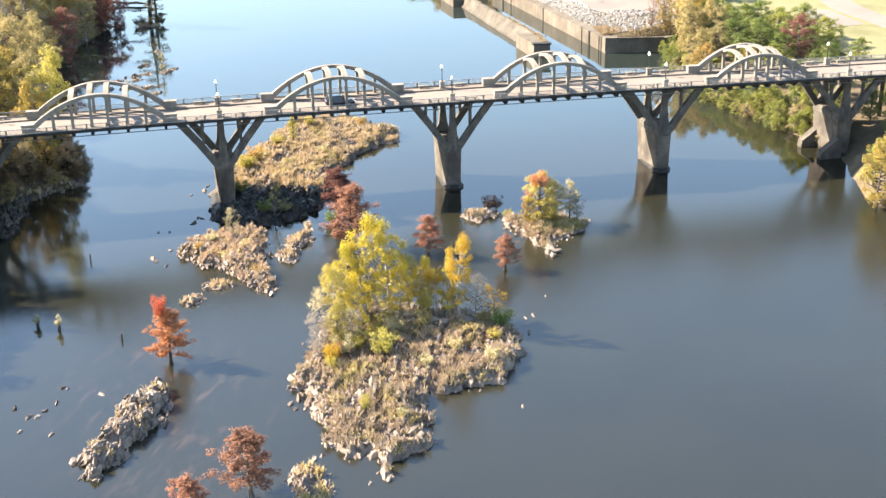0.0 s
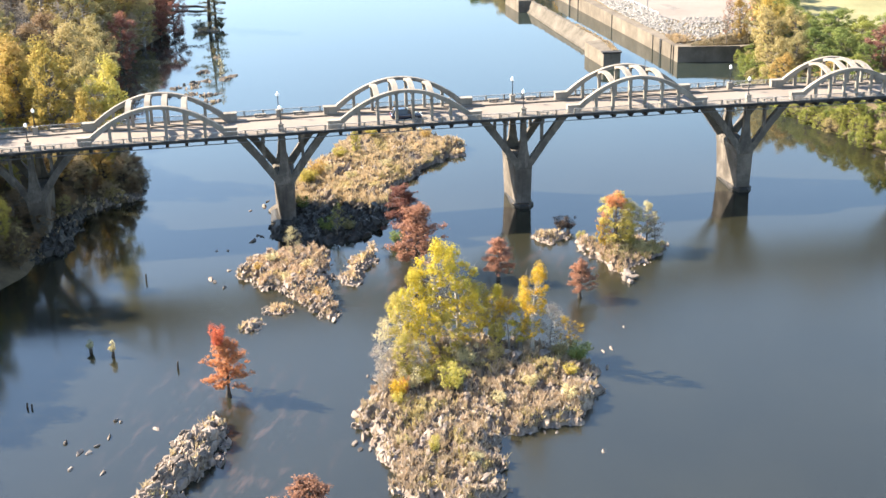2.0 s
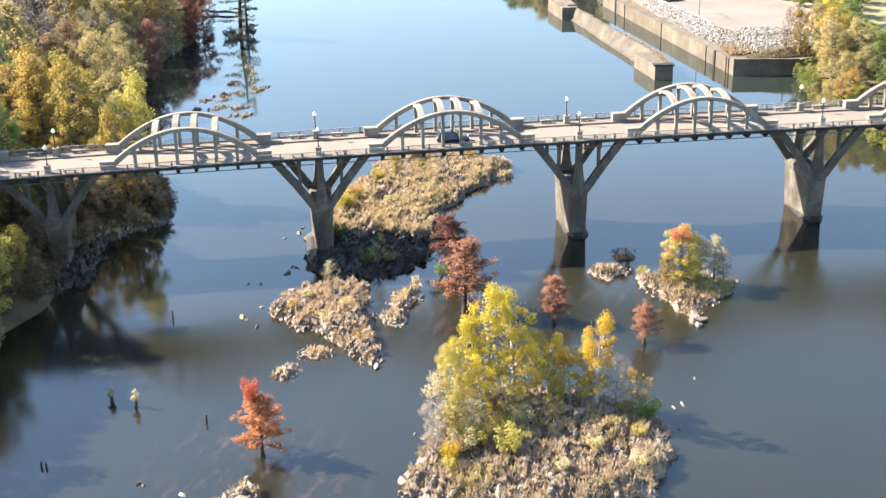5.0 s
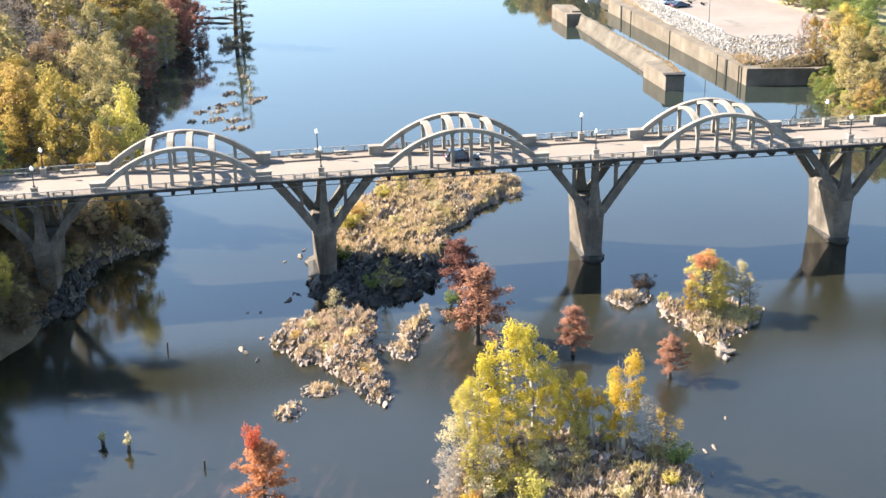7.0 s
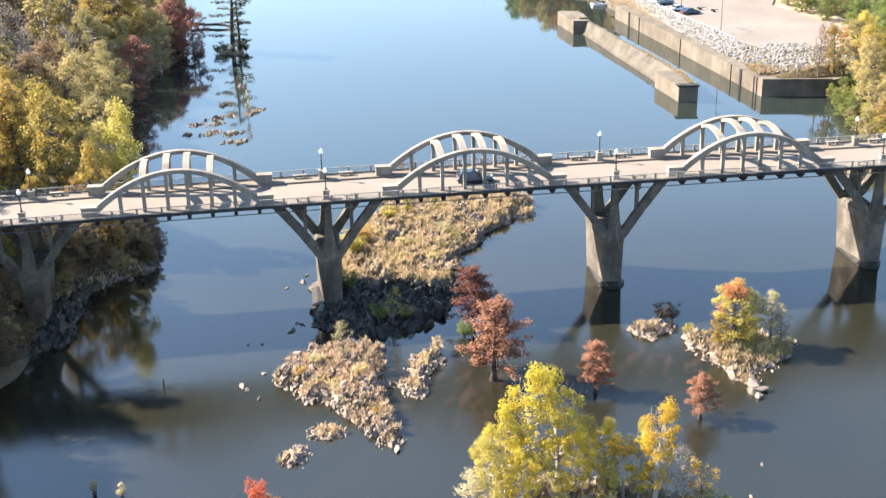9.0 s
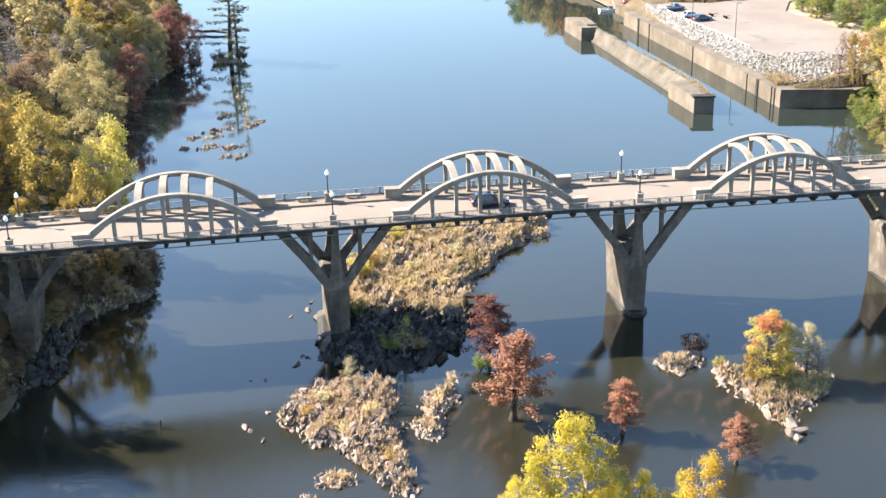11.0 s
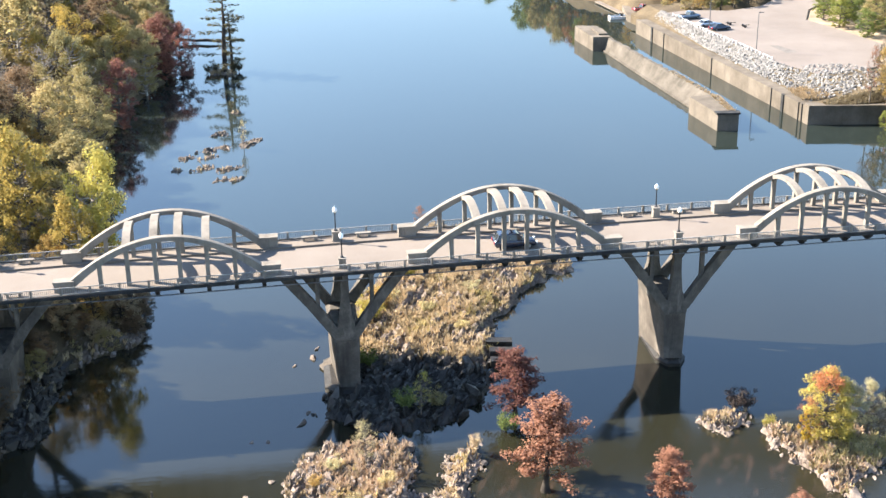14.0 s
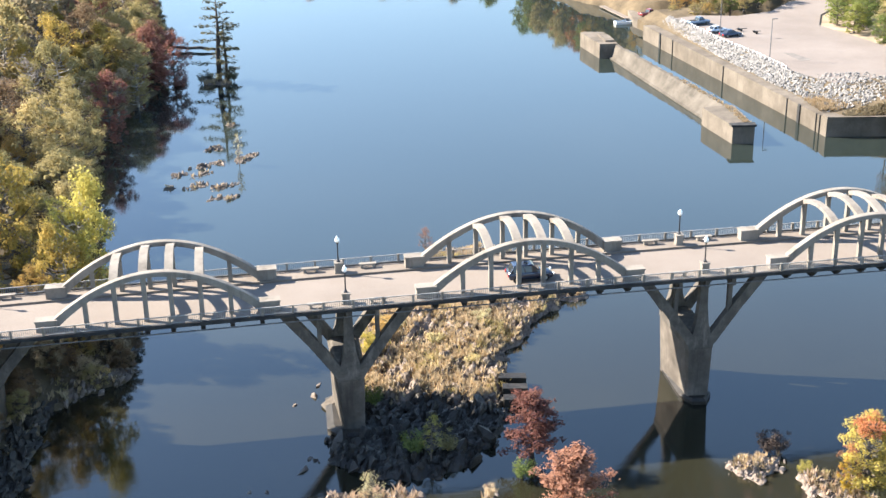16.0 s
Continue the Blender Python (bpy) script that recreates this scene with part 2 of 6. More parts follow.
GOLD = leaves("golden_leaves", (0.64, 0.38, 0.04), (0.72, 0.47, 0.055), (0.52, 0.38, 0.06))
LIME = leaves("yellow_green_leaves", (0.48, 0.41, 0.10), (0.58, 0.50, 0.13), (0.42, 0.38, 0.11))
BRIGHT = leaves("bright_lime_leaves", (0.46, 0.42, 0.10), (0.54, 0.49, 0.13), (0.42, 0.40, 0.12))
GREEN = leaves("green_leaves", (0.125, 0.19, 0.06), (0.18, 0.245, 0.08), (0.25, 0.28, 0.09))
OLIVE = leaves("olive_leaves", (0.297, 0.259, 0.117), (0.381, 0.329, 0.150), (0.455, 0.396, 0.198))
AUTUMN = leaves("tawny_leaves", (0.46, 0.30, 0.10), (0.54, 0.37, 0.13), (0.38, 0.29, 0.11))
OCHRE = leaves("ochre_leaves", (0.48, 0.35, 0.10), (0.56, 0.42, 0.12), (0.40, 0.33, 0.10))
BROWN = leaves("brown_leaves", (0.304, 0.246, 0.152), (0.377, 0.308, 0.193), (0.432, 0.358, 0.239))
RUST = leaves("rust_cypress_leaves", (0.50, 0.215, 0.10), (0.57, 0.27, 0.13), (0.43, 0.21, 0.105))
ROSE = leaves("rosy_cypress_leaves", (0.41, 0.205, 0.14), (0.47, 0.25, 0.17), (0.34, 0.185, 0.125))
SCARLET = leaves("scarlet_leaves", (0.58, 0.10, 0.07), (0.66, 0.17, 0.09), (0.50, 0.16, 0.08))
MAROON = leaves("maroon_leaves", (0.24, 0.10, 0.085), (0.32, 0.145, 0.12), (0.28, 0.16, 0.12))
# maroon and twig tints darkened to hold the bridge's shade on single plants
SHADED_MAROON = leaves("shaded_maroon_leaves", (0.17, 0.075, 0.065), (0.22, 0.10, 0.085), (0.18, 0.10, 0.08))
SHADED_TWIG = leaves("shaded_twigs", (0.07, 0.055, 0.05), (0.10, 0.08, 0.07), (0.06, 0.05, 0.045), 0.2)
PALE = leaves("pale_dry_leaves", (0.52, 0.46, 0.27), (0.60, 0.54, 0.34), (0.46, 0.43, 0.23), 0.4, 0.85)
GREYTWIG = leaves("grey_twigs", (0.31, 0.275, 0.24), (0.38, 0.345, 0.30), (0.26, 0.235, 0.20), 0.3)
PINEGREEN = leaves("dark_pine_needles", (0.07, 0.075, 0.045), (0.10, 0.105, 0.06), (0.14, 0.13, 0.08))
DRYGRASS = leaves("dry_grass", (0.50, 0.40, 0.26), (0.58, 0.47, 0.315), (0.44, 0.355, 0.225), 0.3, 1.0)
FADEDGRASS = leaves("faded_tan_grass", (0.46, 0.365, 0.265), (0.54, 0.435, 0.32), (0.38, 0.305, 0.22), 0.3, 0.92)
MOSS = leaves("mossy_green_leaves", (0.27, 0.30, 0.08), (0.36, 0.37, 0.105), (0.22, 0.26, 0.07))
# russet leaf brown, darkened to carry the shade of the bank thickets
SHADED_RUSSET = leaves("shaded_russet_leaves", (0.213, 0.150, 0.094), (0.288, 0.206, 0.125), (0.175, 0.131, 0.081))
GREENGRASS = leaves("olive_grass", (0.40, 0.34, 0.15), (0.50, 0.43, 0.20), (0.55, 0.46, 0.26), 0.3, 0.86)


# ---- mesh helpers ----
def part(name, bm, material, parent=None, label="", smooth=False):
    """Links a bmesh (or a ready mesh) as one object, under its parent."""
    if isinstance(bm, bmesh.types.BMesh):
        me = bpy.data.meshes.new(name)
        bmesh.ops.recalc_face_normals(bm, faces=bm.faces)
        bm.to_mesh(me)
        bm.free()
    else:
        me = bm
    if not me.materials:
        me.materials.append(material)
    if smooth:
        me.shade_smooth()
    ob = new(name, me)
    ob.parent = parent
    if label:
        ob["label"] = label
    return ob


def box(bm, c, s, taper=1.0, m=None):
    """A box about c with sizes s; taper shrinks its foot."""
    vs = []
    for z in (-1, 1):
        k = taper if z < 0 else 1.0
        for x, y in ((-1, -1), (1, -1), (1, 1), (-1, 1)):
            p = Vector((x * s[0] / 2 * k, y * s[1] / 2 * k, z * s[2] / 2))
            if m:
                p = m @ p
            vs.append(bm.verts.new(p + Vector(c)))
    for f in ((3, 2, 1, 0), (4, 5, 6, 7), (0, 1, 5, 4), (1, 2, 6, 5), (2, 3, 7, 6), (3, 0, 4, 7)):
        bm.faces.new([vs[i] for i in f])


def loft(bm, rings, closed=True, caps=True):
    rows = [[bm.verts.new(p) for p in r] for r in rings]
    n = len(rows[0])
    for a, b in zip(rows, rows[1:]):
        for i in range(n if closed else n - 1):
            j = (i + 1) % n
            bm.faces.new((a[i], a[j], b[j], b[i]))
    if caps and closed:
        bm.faces.new(rows[0][::-1])
        bm.faces.new(rows[-1])


def slab(bm, outline, y0, y1):
    """An outline in x, z drawn out from y0 to y1."""
    loft(bm, [[(x, y0, z) for x, z in outline], [(x, y1, z) for x, z in outline]])


def soften(bm, w=0.04):
    bmesh.ops.bevel(bm, geom=[e for e in bm.edges if len(e.link_faces) == 2 and e.calc_face_angle(0) > 0.6], offset=w, segments=1, affect='EDGES', clamp_overlap=True)


def tube(bm, pts, radii, sides=7, cap=True):
    pts = [Vector(p) for p in pts]
    rings = []
    for i, p in enumerate(pts):
        d = (pts[min(i + 1, len(pts) - 1)] - pts[max(i - 1, 0)]).normalized()
        a = d.cross(Vector((0.31, 0.95, 0.05)))
        if a.length < 0.05:
            a = d.cross(Vector((1, 0, 0)))
        a.normalize()
        b = d.cross(a)
        rings.append([p + radii[i] * (math.cos(t) * a + math.sin(t) * b) for t in (2 * math.pi * k / sides for k in range(sides))])
    loft(bm, rings, True, cap)


def thing(name, place=(0, 0, 0), label="", category="", group="", kind=""):
    ob = new(name)
    ob.location = place
    ob.empty_display_size = 0.3
    return tagged(ob, label, category, group, kind)


def lerp_table(table, v):
    return float(np.interp(v, [a for a, _ in table], [b for _, b in table]))


# ---- the river, its banks and the ground ----
# shore lines: (y, x) going upstream
LEFT_SHORE = [(-300, -150), (60, -120), (120, -98), (160, -80), (178, -73), (188, -69), (193, -67.5), (204, -66), (210, -61.5), (216, -58.6), (221, -59.5), (227, -65), (240, -69), (290, -69), (314, -65), (334, -59.5), (350, -62), (370, -63), (420, -64), (560, -84), (900, -170)]
RIGHT_SHORE = [(-300, 110), (90, 80), (130, 70), (155, 62), (172, 59.5), (185, 65), (196, 67), (205, 66), (217, 63), (232, 60), (246, 61), (258, 63), (272, 66), (276, 60), (390, 47), (402, 40), (440, 34), (475, 28), (500, 0), (530, -60), (600, -150)]


def ground_height(x, y):
    """Height of the land: under the river, on the banks and on the terraces behind."""
    l, r = lerp_table(LEFT_SHORE, y), lerp_table(RIGHT_SHORE, y)
    wob = noise.noise((x * 0.09, y * 0.09, 3.0)) * 1.6 + noise.noise((x * 0.3, y * 0.3, 7.0)) * 0.5
    dl, dr = l - x, x - r
    d = max(dl, dr) + wob
    if y > 530:
        d = max(d, y - 530)
    if d < 0:
        return max(-3.0, d * 0.5) - 0.25
    if dl > 0:
        return min(7.0, d * 0.42) + 0.02 * min(d, 200) + 0.05
    z = min(4.15, d * 0.75) + 0.003 * min(d, 150) + 0.05
    return z


def grid_axis(lo, hi, fine_lo, fine_hi, step):
    a = list(np.arange(fine_lo, fine_hi + 0.01, step))
    v, s = fine_lo, step
    while v > lo:
        s *= 1.5
        v -= s
        a.insert(0, v)
    v, s = fine_hi, step
    while v < hi:
        s *= 1.5
        v += s
        a.append(v)
    return a


def build_ground():
    xs = grid_axis(-2500, 2500, -130, 130, 2.5)
    ys = grid_axis(-1500, 4200, 80, 480, 2.5)
    verts = [(x, y, ground_height(x, y) if not (46 < x < 100 and 262 < y < 372) else -1.0) for y in ys for x in xs]
    n = len(xs)
    faces = [(j * n + i, j * n + i + 1, (j + 1) * n + i + 1, (j + 1) * n + i) for j in range(len(ys) - 1) for i in range(n - 1)]
    me = bpy.data.meshes.new("ground")
    me.from_pydata(verts, [], faces)
    ob = part("ground", me, EARTH, smooth=True)
    tagged(ob, "brown leaf-littered earth of the wooded river banks", "ground", kind="structure")


def build_water():
    bm = bmesh.new()
    xs, ys = [-2500, -400, -150, 0, 150, 400, 2500], [-1500, 0, 150, 300, 480, 900, 4200]
    vs = [[bm.verts.new((x, y, 0)) for x in xs] for y in ys]
    for j in range(len(ys) - 1):
        for i in range(len(xs) - 1):
            bm.faces.new((vs[j][i], vs[j][i + 1], vs[j + 1][i + 1], vs[j + 1][i]))
    tagged(part("water", bm, WATER), "calm silty river water mirroring the blue sky", "river", kind="structure")


build_ground()
build_water()

# ---- the bridge ----
YN, YF = 192.3, 200.0                      # the two rib lines
PIERS = [-104.6, -71.0, -35.6, 0.0, 34.9, 66.8]
ARCHES = [(-88.0, 9.2, 3.75), (-53.1, 9.6, 4.0), (-17.65, 9.75, 4.05), (17.45, 9.25, 4.0), (51.3, 8.1, 3.45)]  # middle, half length, rise over the foot


def deck_z(x):
    return 14.5 - 0.45 * ((x + 3) / 70) ** 2 if x < 70 else 14.5 - 0.45 * (73 / 70) ** 2 - 0.012 * (x - 70)


bridge = thing("arch_bridge", (0, 0, 0), "long weathered concrete arch bridge with open rainbow arches", "bridge")


def deck_strip(name, section, material, x0=-128.0, x1=112.0, label=""):
    bm = bmesh.new()
    n = int((x1 - x0) / 2.5)
    rings = []
    for i in range(n + 1):
        x = x0 + (x1 - x0) * i / n
        rings.append([(x, y, deck_z(x) + z) for y, z in section])
    loft(bm, rings)
    return part(name, bm, material, bridge, label)


deck_strip("roadway", [(193.1, -0.22), (199.2, -0.22), (199.2, -0.55), (193.1, -0.55)], ROAD, label="pale sun-bleached roadway")
deck_strip("sidewalk", [(191.0, 0), (193.1, 0), (193.1, -0.5), (192.0, -0.42), (191.0, -0.3)], WALK)
deck_strip("sidewalk", [(199.2, 0), (201.3, 0), (201.3, -0.3), (200.3, -0.42), (199.2, -0.5)], WALK)
deck_strip("edge_beam", [(190.72, 0.06), (191.0, 0.06), (191.0, -0.32), (190.72, -0.27)], EDGE, label="dark edge beam")
deck_strip("edge_beam", [(201.3, 0.06), (201.58, 0.06), (201.58, -0.27), (201.3, -0.32)], EDGE, label="dark edge beam")
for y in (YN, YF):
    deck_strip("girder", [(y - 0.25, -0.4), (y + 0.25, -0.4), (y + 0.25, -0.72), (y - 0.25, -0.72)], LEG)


def build_arch(xc, half, rise):
    arch = new("arch")
    arch.parent = bridge
    zf = deck_z(xc) + 0.95
    hang = [k * half / 9.7 for k in (-6.7, -3.95, -1.2, 1.2, 3.95, 6.7)]

    def top(dx):
        return zf + rise * (1 - (dx / half) ** 2)

    def deep(dx):
        return 0.46 + 0.34 * (abs(dx) / half) ** 1.5

    for y in (YN, YF):
        bm = bmesh.new()
        n = 28
        reach = half * 1.035
        rings = []
        for i in range(n + 1):
            dx = -reach + 2 * reach * i / n
            s = -2 * rise * dx / half ** 2
            nx, nz = s / math.hypot(1, s), -1 / math.hypot(1, s)
            t, w = deep(dx), 0.36
            x, z = xc + dx, top(dx)
            rings.append([(x, y - w, z - 0.05), (x, y - w + 0.05, z), (x, y + w - 0.05, z), (x, y + w, z - 0.05), (x + nx * t, y + w, z + nz * t), (x + nx * t, y - w, z + nz * t)])
        loft(bm, rings)
        part("rib", bm, CONCRETE, arch)
        for dx in hang:
            bm = bmesh.new()
            h0, h1 = deck_z(xc + dx) - 0.02, top(dx) - deep(dx) + 0.1
            box(bm, (xc + dx, y, (h0 + h1) / 2), (0.42, 0.46, h1 - h0))
            soften(bm, 0.05)
            part("hanger", bm, CONCRETE, arch)
        for side in (-1, 1):
            bm = bmesh.new()
            x0, x1 = xc + side * (half - 0.35), xc + side * (half + 1.55)
            zd = deck_z((x0 + x1) / 2)
            box(bm, ((x0 + x1) / 2, y, zd + 0.5), (abs(x1 - x0), 1.0, 1.04))
            soften(bm, 0.04)
            part("end_block", bm, CONCRETE, arch)
            bm = bmesh.new()
            box(bm, ((x0 + x1) / 2, y, zd + 1.06), (abs(x1 - x0) + 0.14, 1.14, 0.16))
            soften(bm, 0.03)
            part("block_cap", bm, CONCRETE, arch)
    for dx in hang[1:5]:
        bm = bmesh.new()
        rings = []
        for i in range(13):
            f = -1 + i / 6
            y = (YN + YF) / 2 + f * ((YF - YN) / 2 - 0.3)
            up = 0.62 * (1 - f * f) - 0.12
            z, t, w = top(dx) - 0.06 + up, 0.30 + 0.25 * f * f, 0.40
            rings.append([(xc + dx - w, y, z), (xc + dx + w, y, z), (xc + dx + w, y, z - t), (xc + dx - w, y, z - t)])
        loft(bm, rings)
        part("strut", bm, CONCRETE, arch, "arched cross strut")


for a in ARCHES:
    build_arch(*a)


def build_pier(xc, base=-1.5):
    pier = new("pier")
    pier.parent = bridge
    zd = deck_z(xc)
    bm = bmesh.new()
    foot = [(-1.4, 199.6), (-0.95, 192.8), (-0.8, 192.5), (1.15, 192.3), (1.25, 192.6), (1.35, 199.8)]
    head = [(-1.55, 200.3), (-1.5, 192.6), (-1.3, 191.95), (1.25, 191.95), (1.4, 192.5), (1.55, 200.3)]
    rings = []
    for z, f in ((base, -0.22), (0.0, 0.0), (2.5, 0.35), (5.0, 0.75), (7.2, 1.0)):
        rings.append([(xc + a[0] + (b[0] - a[0]) * f, a[1] + (b[1] - a[1]) * f, z) for a, b in zip(foot, head)])
    loft(bm, rings)
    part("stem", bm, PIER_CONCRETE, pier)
    # shade-dark head where the legs spring, and the footing at the waterline
    bm = bmesh.new()
    loft(bm, [[(xc + x * k, 196.1 + (y - 196.1) * k2, z) for x, y in head] for z, k, k2 in ((6.15, 0.98, 1.0), (6.35, 1.03, 1.01), (7.1, 1.03, 1.01), (7.45, 0.8, 1.0))])
    part("pier_head", bm, LEG, pier, "pier head coloured dark for the shade under the deck")
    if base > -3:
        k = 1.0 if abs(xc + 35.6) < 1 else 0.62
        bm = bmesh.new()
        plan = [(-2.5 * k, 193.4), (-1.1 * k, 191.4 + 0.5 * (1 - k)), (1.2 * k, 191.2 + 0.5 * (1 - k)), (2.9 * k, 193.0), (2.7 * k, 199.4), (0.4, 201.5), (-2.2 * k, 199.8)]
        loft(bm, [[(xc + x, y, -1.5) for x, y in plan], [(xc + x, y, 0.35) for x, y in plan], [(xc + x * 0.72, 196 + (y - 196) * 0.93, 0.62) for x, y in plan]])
        part("footing", bm, WET_SHADE_ROCK, pier, "low dark footing at the waterline")
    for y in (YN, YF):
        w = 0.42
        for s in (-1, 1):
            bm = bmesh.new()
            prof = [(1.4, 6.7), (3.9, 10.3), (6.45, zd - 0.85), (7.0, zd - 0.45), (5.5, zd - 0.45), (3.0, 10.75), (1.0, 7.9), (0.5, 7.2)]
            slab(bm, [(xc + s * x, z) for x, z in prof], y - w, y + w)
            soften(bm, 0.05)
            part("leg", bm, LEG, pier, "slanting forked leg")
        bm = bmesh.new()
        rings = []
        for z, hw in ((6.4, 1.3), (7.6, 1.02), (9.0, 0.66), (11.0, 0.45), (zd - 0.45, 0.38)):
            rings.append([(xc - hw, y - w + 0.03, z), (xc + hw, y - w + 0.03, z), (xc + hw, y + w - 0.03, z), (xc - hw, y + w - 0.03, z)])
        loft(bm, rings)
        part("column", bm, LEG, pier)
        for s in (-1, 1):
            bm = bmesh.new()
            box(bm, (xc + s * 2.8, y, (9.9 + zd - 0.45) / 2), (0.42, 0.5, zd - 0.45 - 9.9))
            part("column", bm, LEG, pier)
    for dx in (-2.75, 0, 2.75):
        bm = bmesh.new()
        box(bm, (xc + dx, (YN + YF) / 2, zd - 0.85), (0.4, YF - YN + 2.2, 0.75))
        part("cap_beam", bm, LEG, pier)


for p in PIERS:
    build_pier(p)
# small bents carrying the approach on the right bank
for xc in (77.5, 86.0, 94.5):
    bent = new("bent")
    bent.parent = bridge
    zd = deck_z(xc)
    for y in (YN, YF):
        bm = bmesh.new()
        rings = [[(xc - w, y - 0.35, z), (xc + w, y - 0.35, z), (xc + w, y + 0.35, z), (xc - w, y + 0.35, z)] for z, w in ((1.0, 0.42), (9.0, 0.36), (11.2, 0.5), (12.6, 1.2), (zd - 0.45, 2.4))]
        loft(bm, rings)
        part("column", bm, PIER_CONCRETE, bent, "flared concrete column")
    bm = bmesh.new()
    box(bm, (xc, (YN + YF) / 2, zd - 0.95), (0.45, YF - YN + 1.4, 0.8))
    part("cap_beam", bm, LEG, bent)
# sloping buttress blocks at the foot of the bank pier
for y in (192.2, 199.4):
    bm = bmesh.new()
    slab(bm, [(62.6, -1.0), (62.9, 1.2), (65.6, 3.3), (66.4, 3.3), (66.4, -1.0)], y - 0.75, y + 0.75)
    soften(bm, 0.06)
    part("buttress", bm, PIER_CONCRETE, bridge, "sloping concrete buttress block")
# fallen slab beside the island pier
bm = bmesh.new()
box(bm, (-37.4, 198.4, 0.3), (1.5, 1.1, 0.6), 1.0, Euler((0.1, -0.5, 0.3)).to_matrix())
soften(bm, 0.05)
part("slab_block", bm, PIER_CONCRETE, bridge, "tilted concrete block against the pier")

# floor beams with tapered ends under the deck
beam_x = []
for i, (xc, half, _) in enumerate(ARCHES):
    beam_x += [xc + k * half / 9.7 for k in (-9.5, -6.7, -3.95, -1.2, 1.2, 3.95, 6.7, 9.5)]
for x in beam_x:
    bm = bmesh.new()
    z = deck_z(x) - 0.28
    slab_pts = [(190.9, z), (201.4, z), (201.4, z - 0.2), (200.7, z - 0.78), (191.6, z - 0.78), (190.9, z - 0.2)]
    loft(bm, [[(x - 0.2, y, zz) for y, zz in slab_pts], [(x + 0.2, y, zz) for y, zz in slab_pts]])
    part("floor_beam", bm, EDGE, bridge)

# service pipe along the edge
for y in (191.25,):
    bm = bmesh.new()
    tube(bm, [(x, y, deck_z(x) - 0.98) for x in np.arange(-128, 112.1, 4.0)], [0.07] * 61, 8)
    part("service_pipe", bm, PIPE, bridge, "grey service pipe hung below the deck", True)


# railings: a post every 2.85 m, two rails and thin pickets
def build_railing(y):
    rail = new("railing")
    rail.parent = bridge
    bm = bmesh.new()
    box(bm, (0, 0, 0.44), (0.2, 0.2, 0.88))
    soften(bm, 0.03)
    me = bpy.data.meshes.new("post")
    bm.to_mesh(me)
    bm.free()
    me.materials.append(CONCRETE)
    step = 2.84
    xs = [-126 + step * i for i in range(84)]
    for x in xs:
        ob = part("post", me, CONCRETE, rail)
        ob.location = (x, y, deck_z(x))
    for h, r in ((0.82, 0.04), (0.14, 0.03)):
        bm = bmesh.new()
        rings = [[(x, y - r, deck_z(x) + h - r), (x, y + r, deck_z(x) + h - r), (x, y + r, deck_z(x) + h + r), (x, y - r, deck_z(x) + h + r)] for x in xs]
        loft(bm, rings)
        part("rail_bar", bm, RAIL, rail)
    verts, faces = [], []
    for a, b in zip(xs, xs[1:]):
        k = 15
        for i in range(1, k):
            x = a + (b - a) * i / k
            z, w = deck_z(x), 0.02
            s = len(verts)
            for zz in (z + 0.13, z + 0.81):
                verts += [(x - w, y - w, zz), (x + w, y - w, zz), (x + w, y + w, zz), (x - w, y + w, zz)]
            faces += [(s, s + 1, s + 5, s + 4), (s + 1, s + 2, s + 6, s + 5), (s + 2, s + 3, s + 7, s + 6), (s + 3, s, s + 4, s + 7)]
    me = bpy.data.meshes.new("picket")
    me.from_pydata(verts, [], faces)
    tagged(part("picket", me, RAIL, rail), kind="stuff")


build_railing(190.98)
build_railing(201.32)


# street lamps on square pedestals
def build_lamp():
    lamp = thing("street_lamp", (0, 0, 0), "dark iron street lamp with a white globe on a concrete pedestal", "street lamp", "lamps along the bridge")
    bm = bmesh.new()
    box(bm, (0, 0, 0.5), (0.72, 0.72, 1.0))
    box(bm, (0, 0, 1.05), (0.86, 0.86, 0.14))
    box(bm, (0, 0, 0.06), (0.84, 0.84, 0.16))
    part("pedestal", bm, CONCRETE, lamp, "square concrete pedestal")
    bm = bmesh.new()
    tube(bm, [(0, 0, 1.1), (0, 0, 1.22), (0, 0, 1.35), (0, 0, 1.42), (0, 0, 3.05), (0, 0, 3.12), (0, 0, 3.2)], [0.19, 0.18, 0.1, 0.075, 0.06, 0.13, 0.14], 10)
    part("pole", bm, STEEL, lamp, "slim black pole")
    bm = bmesh.new()
    prof = [(0.13, 3.2), (0.21, 3.32), (0.245, 3.46), (0.21, 3.62), (0.13, 3.72), (0.05, 3.82), (0.02, 3.92)]
    rings = [[(r * math.cos(t), r * math.sin(t), z) for t in (2 * math.pi * k / 12 for k in range(12))] for r, z in prof]
    loft(bm, rings)
    part("globe", bm, GLOBE, lamp, "white acorn globe", True)
    return lamp


first_lamp = build_lamp()
spots = [(x, y) for x in (-71.0, -35.7, 0.0, 34.9, 66.8) for y in (YN, YF)]
for i, (x, y) in enumerate(spots):
    m = pose(x, y, deck_z(x))
    if i == 0:
        first_lamp.matrix_basis = m
    else:
        copy_thing(first_lamp, m)


# benches on the sidewalks over the piers
def build_bench():
    bench = thing("bench", (0, 0, 0), "low concrete slab bench on the sidewalk", "bench", "benches along the bridge")
    bm = bmesh.new()
    box(bm, (0, 0, 0.44), (1.75, 0.5, 0.1))
    soften(bm, 0.02)
    part("seat", bm, CONCRETE, bench)
    for s in (-0.6, 0.6):
        bm = bmesh.new()
        box(bm, (s, 0, 0.2), (0.22, 0.4, 0.4))
        part("leg", bm, CONCRETE, bench)
    return bench


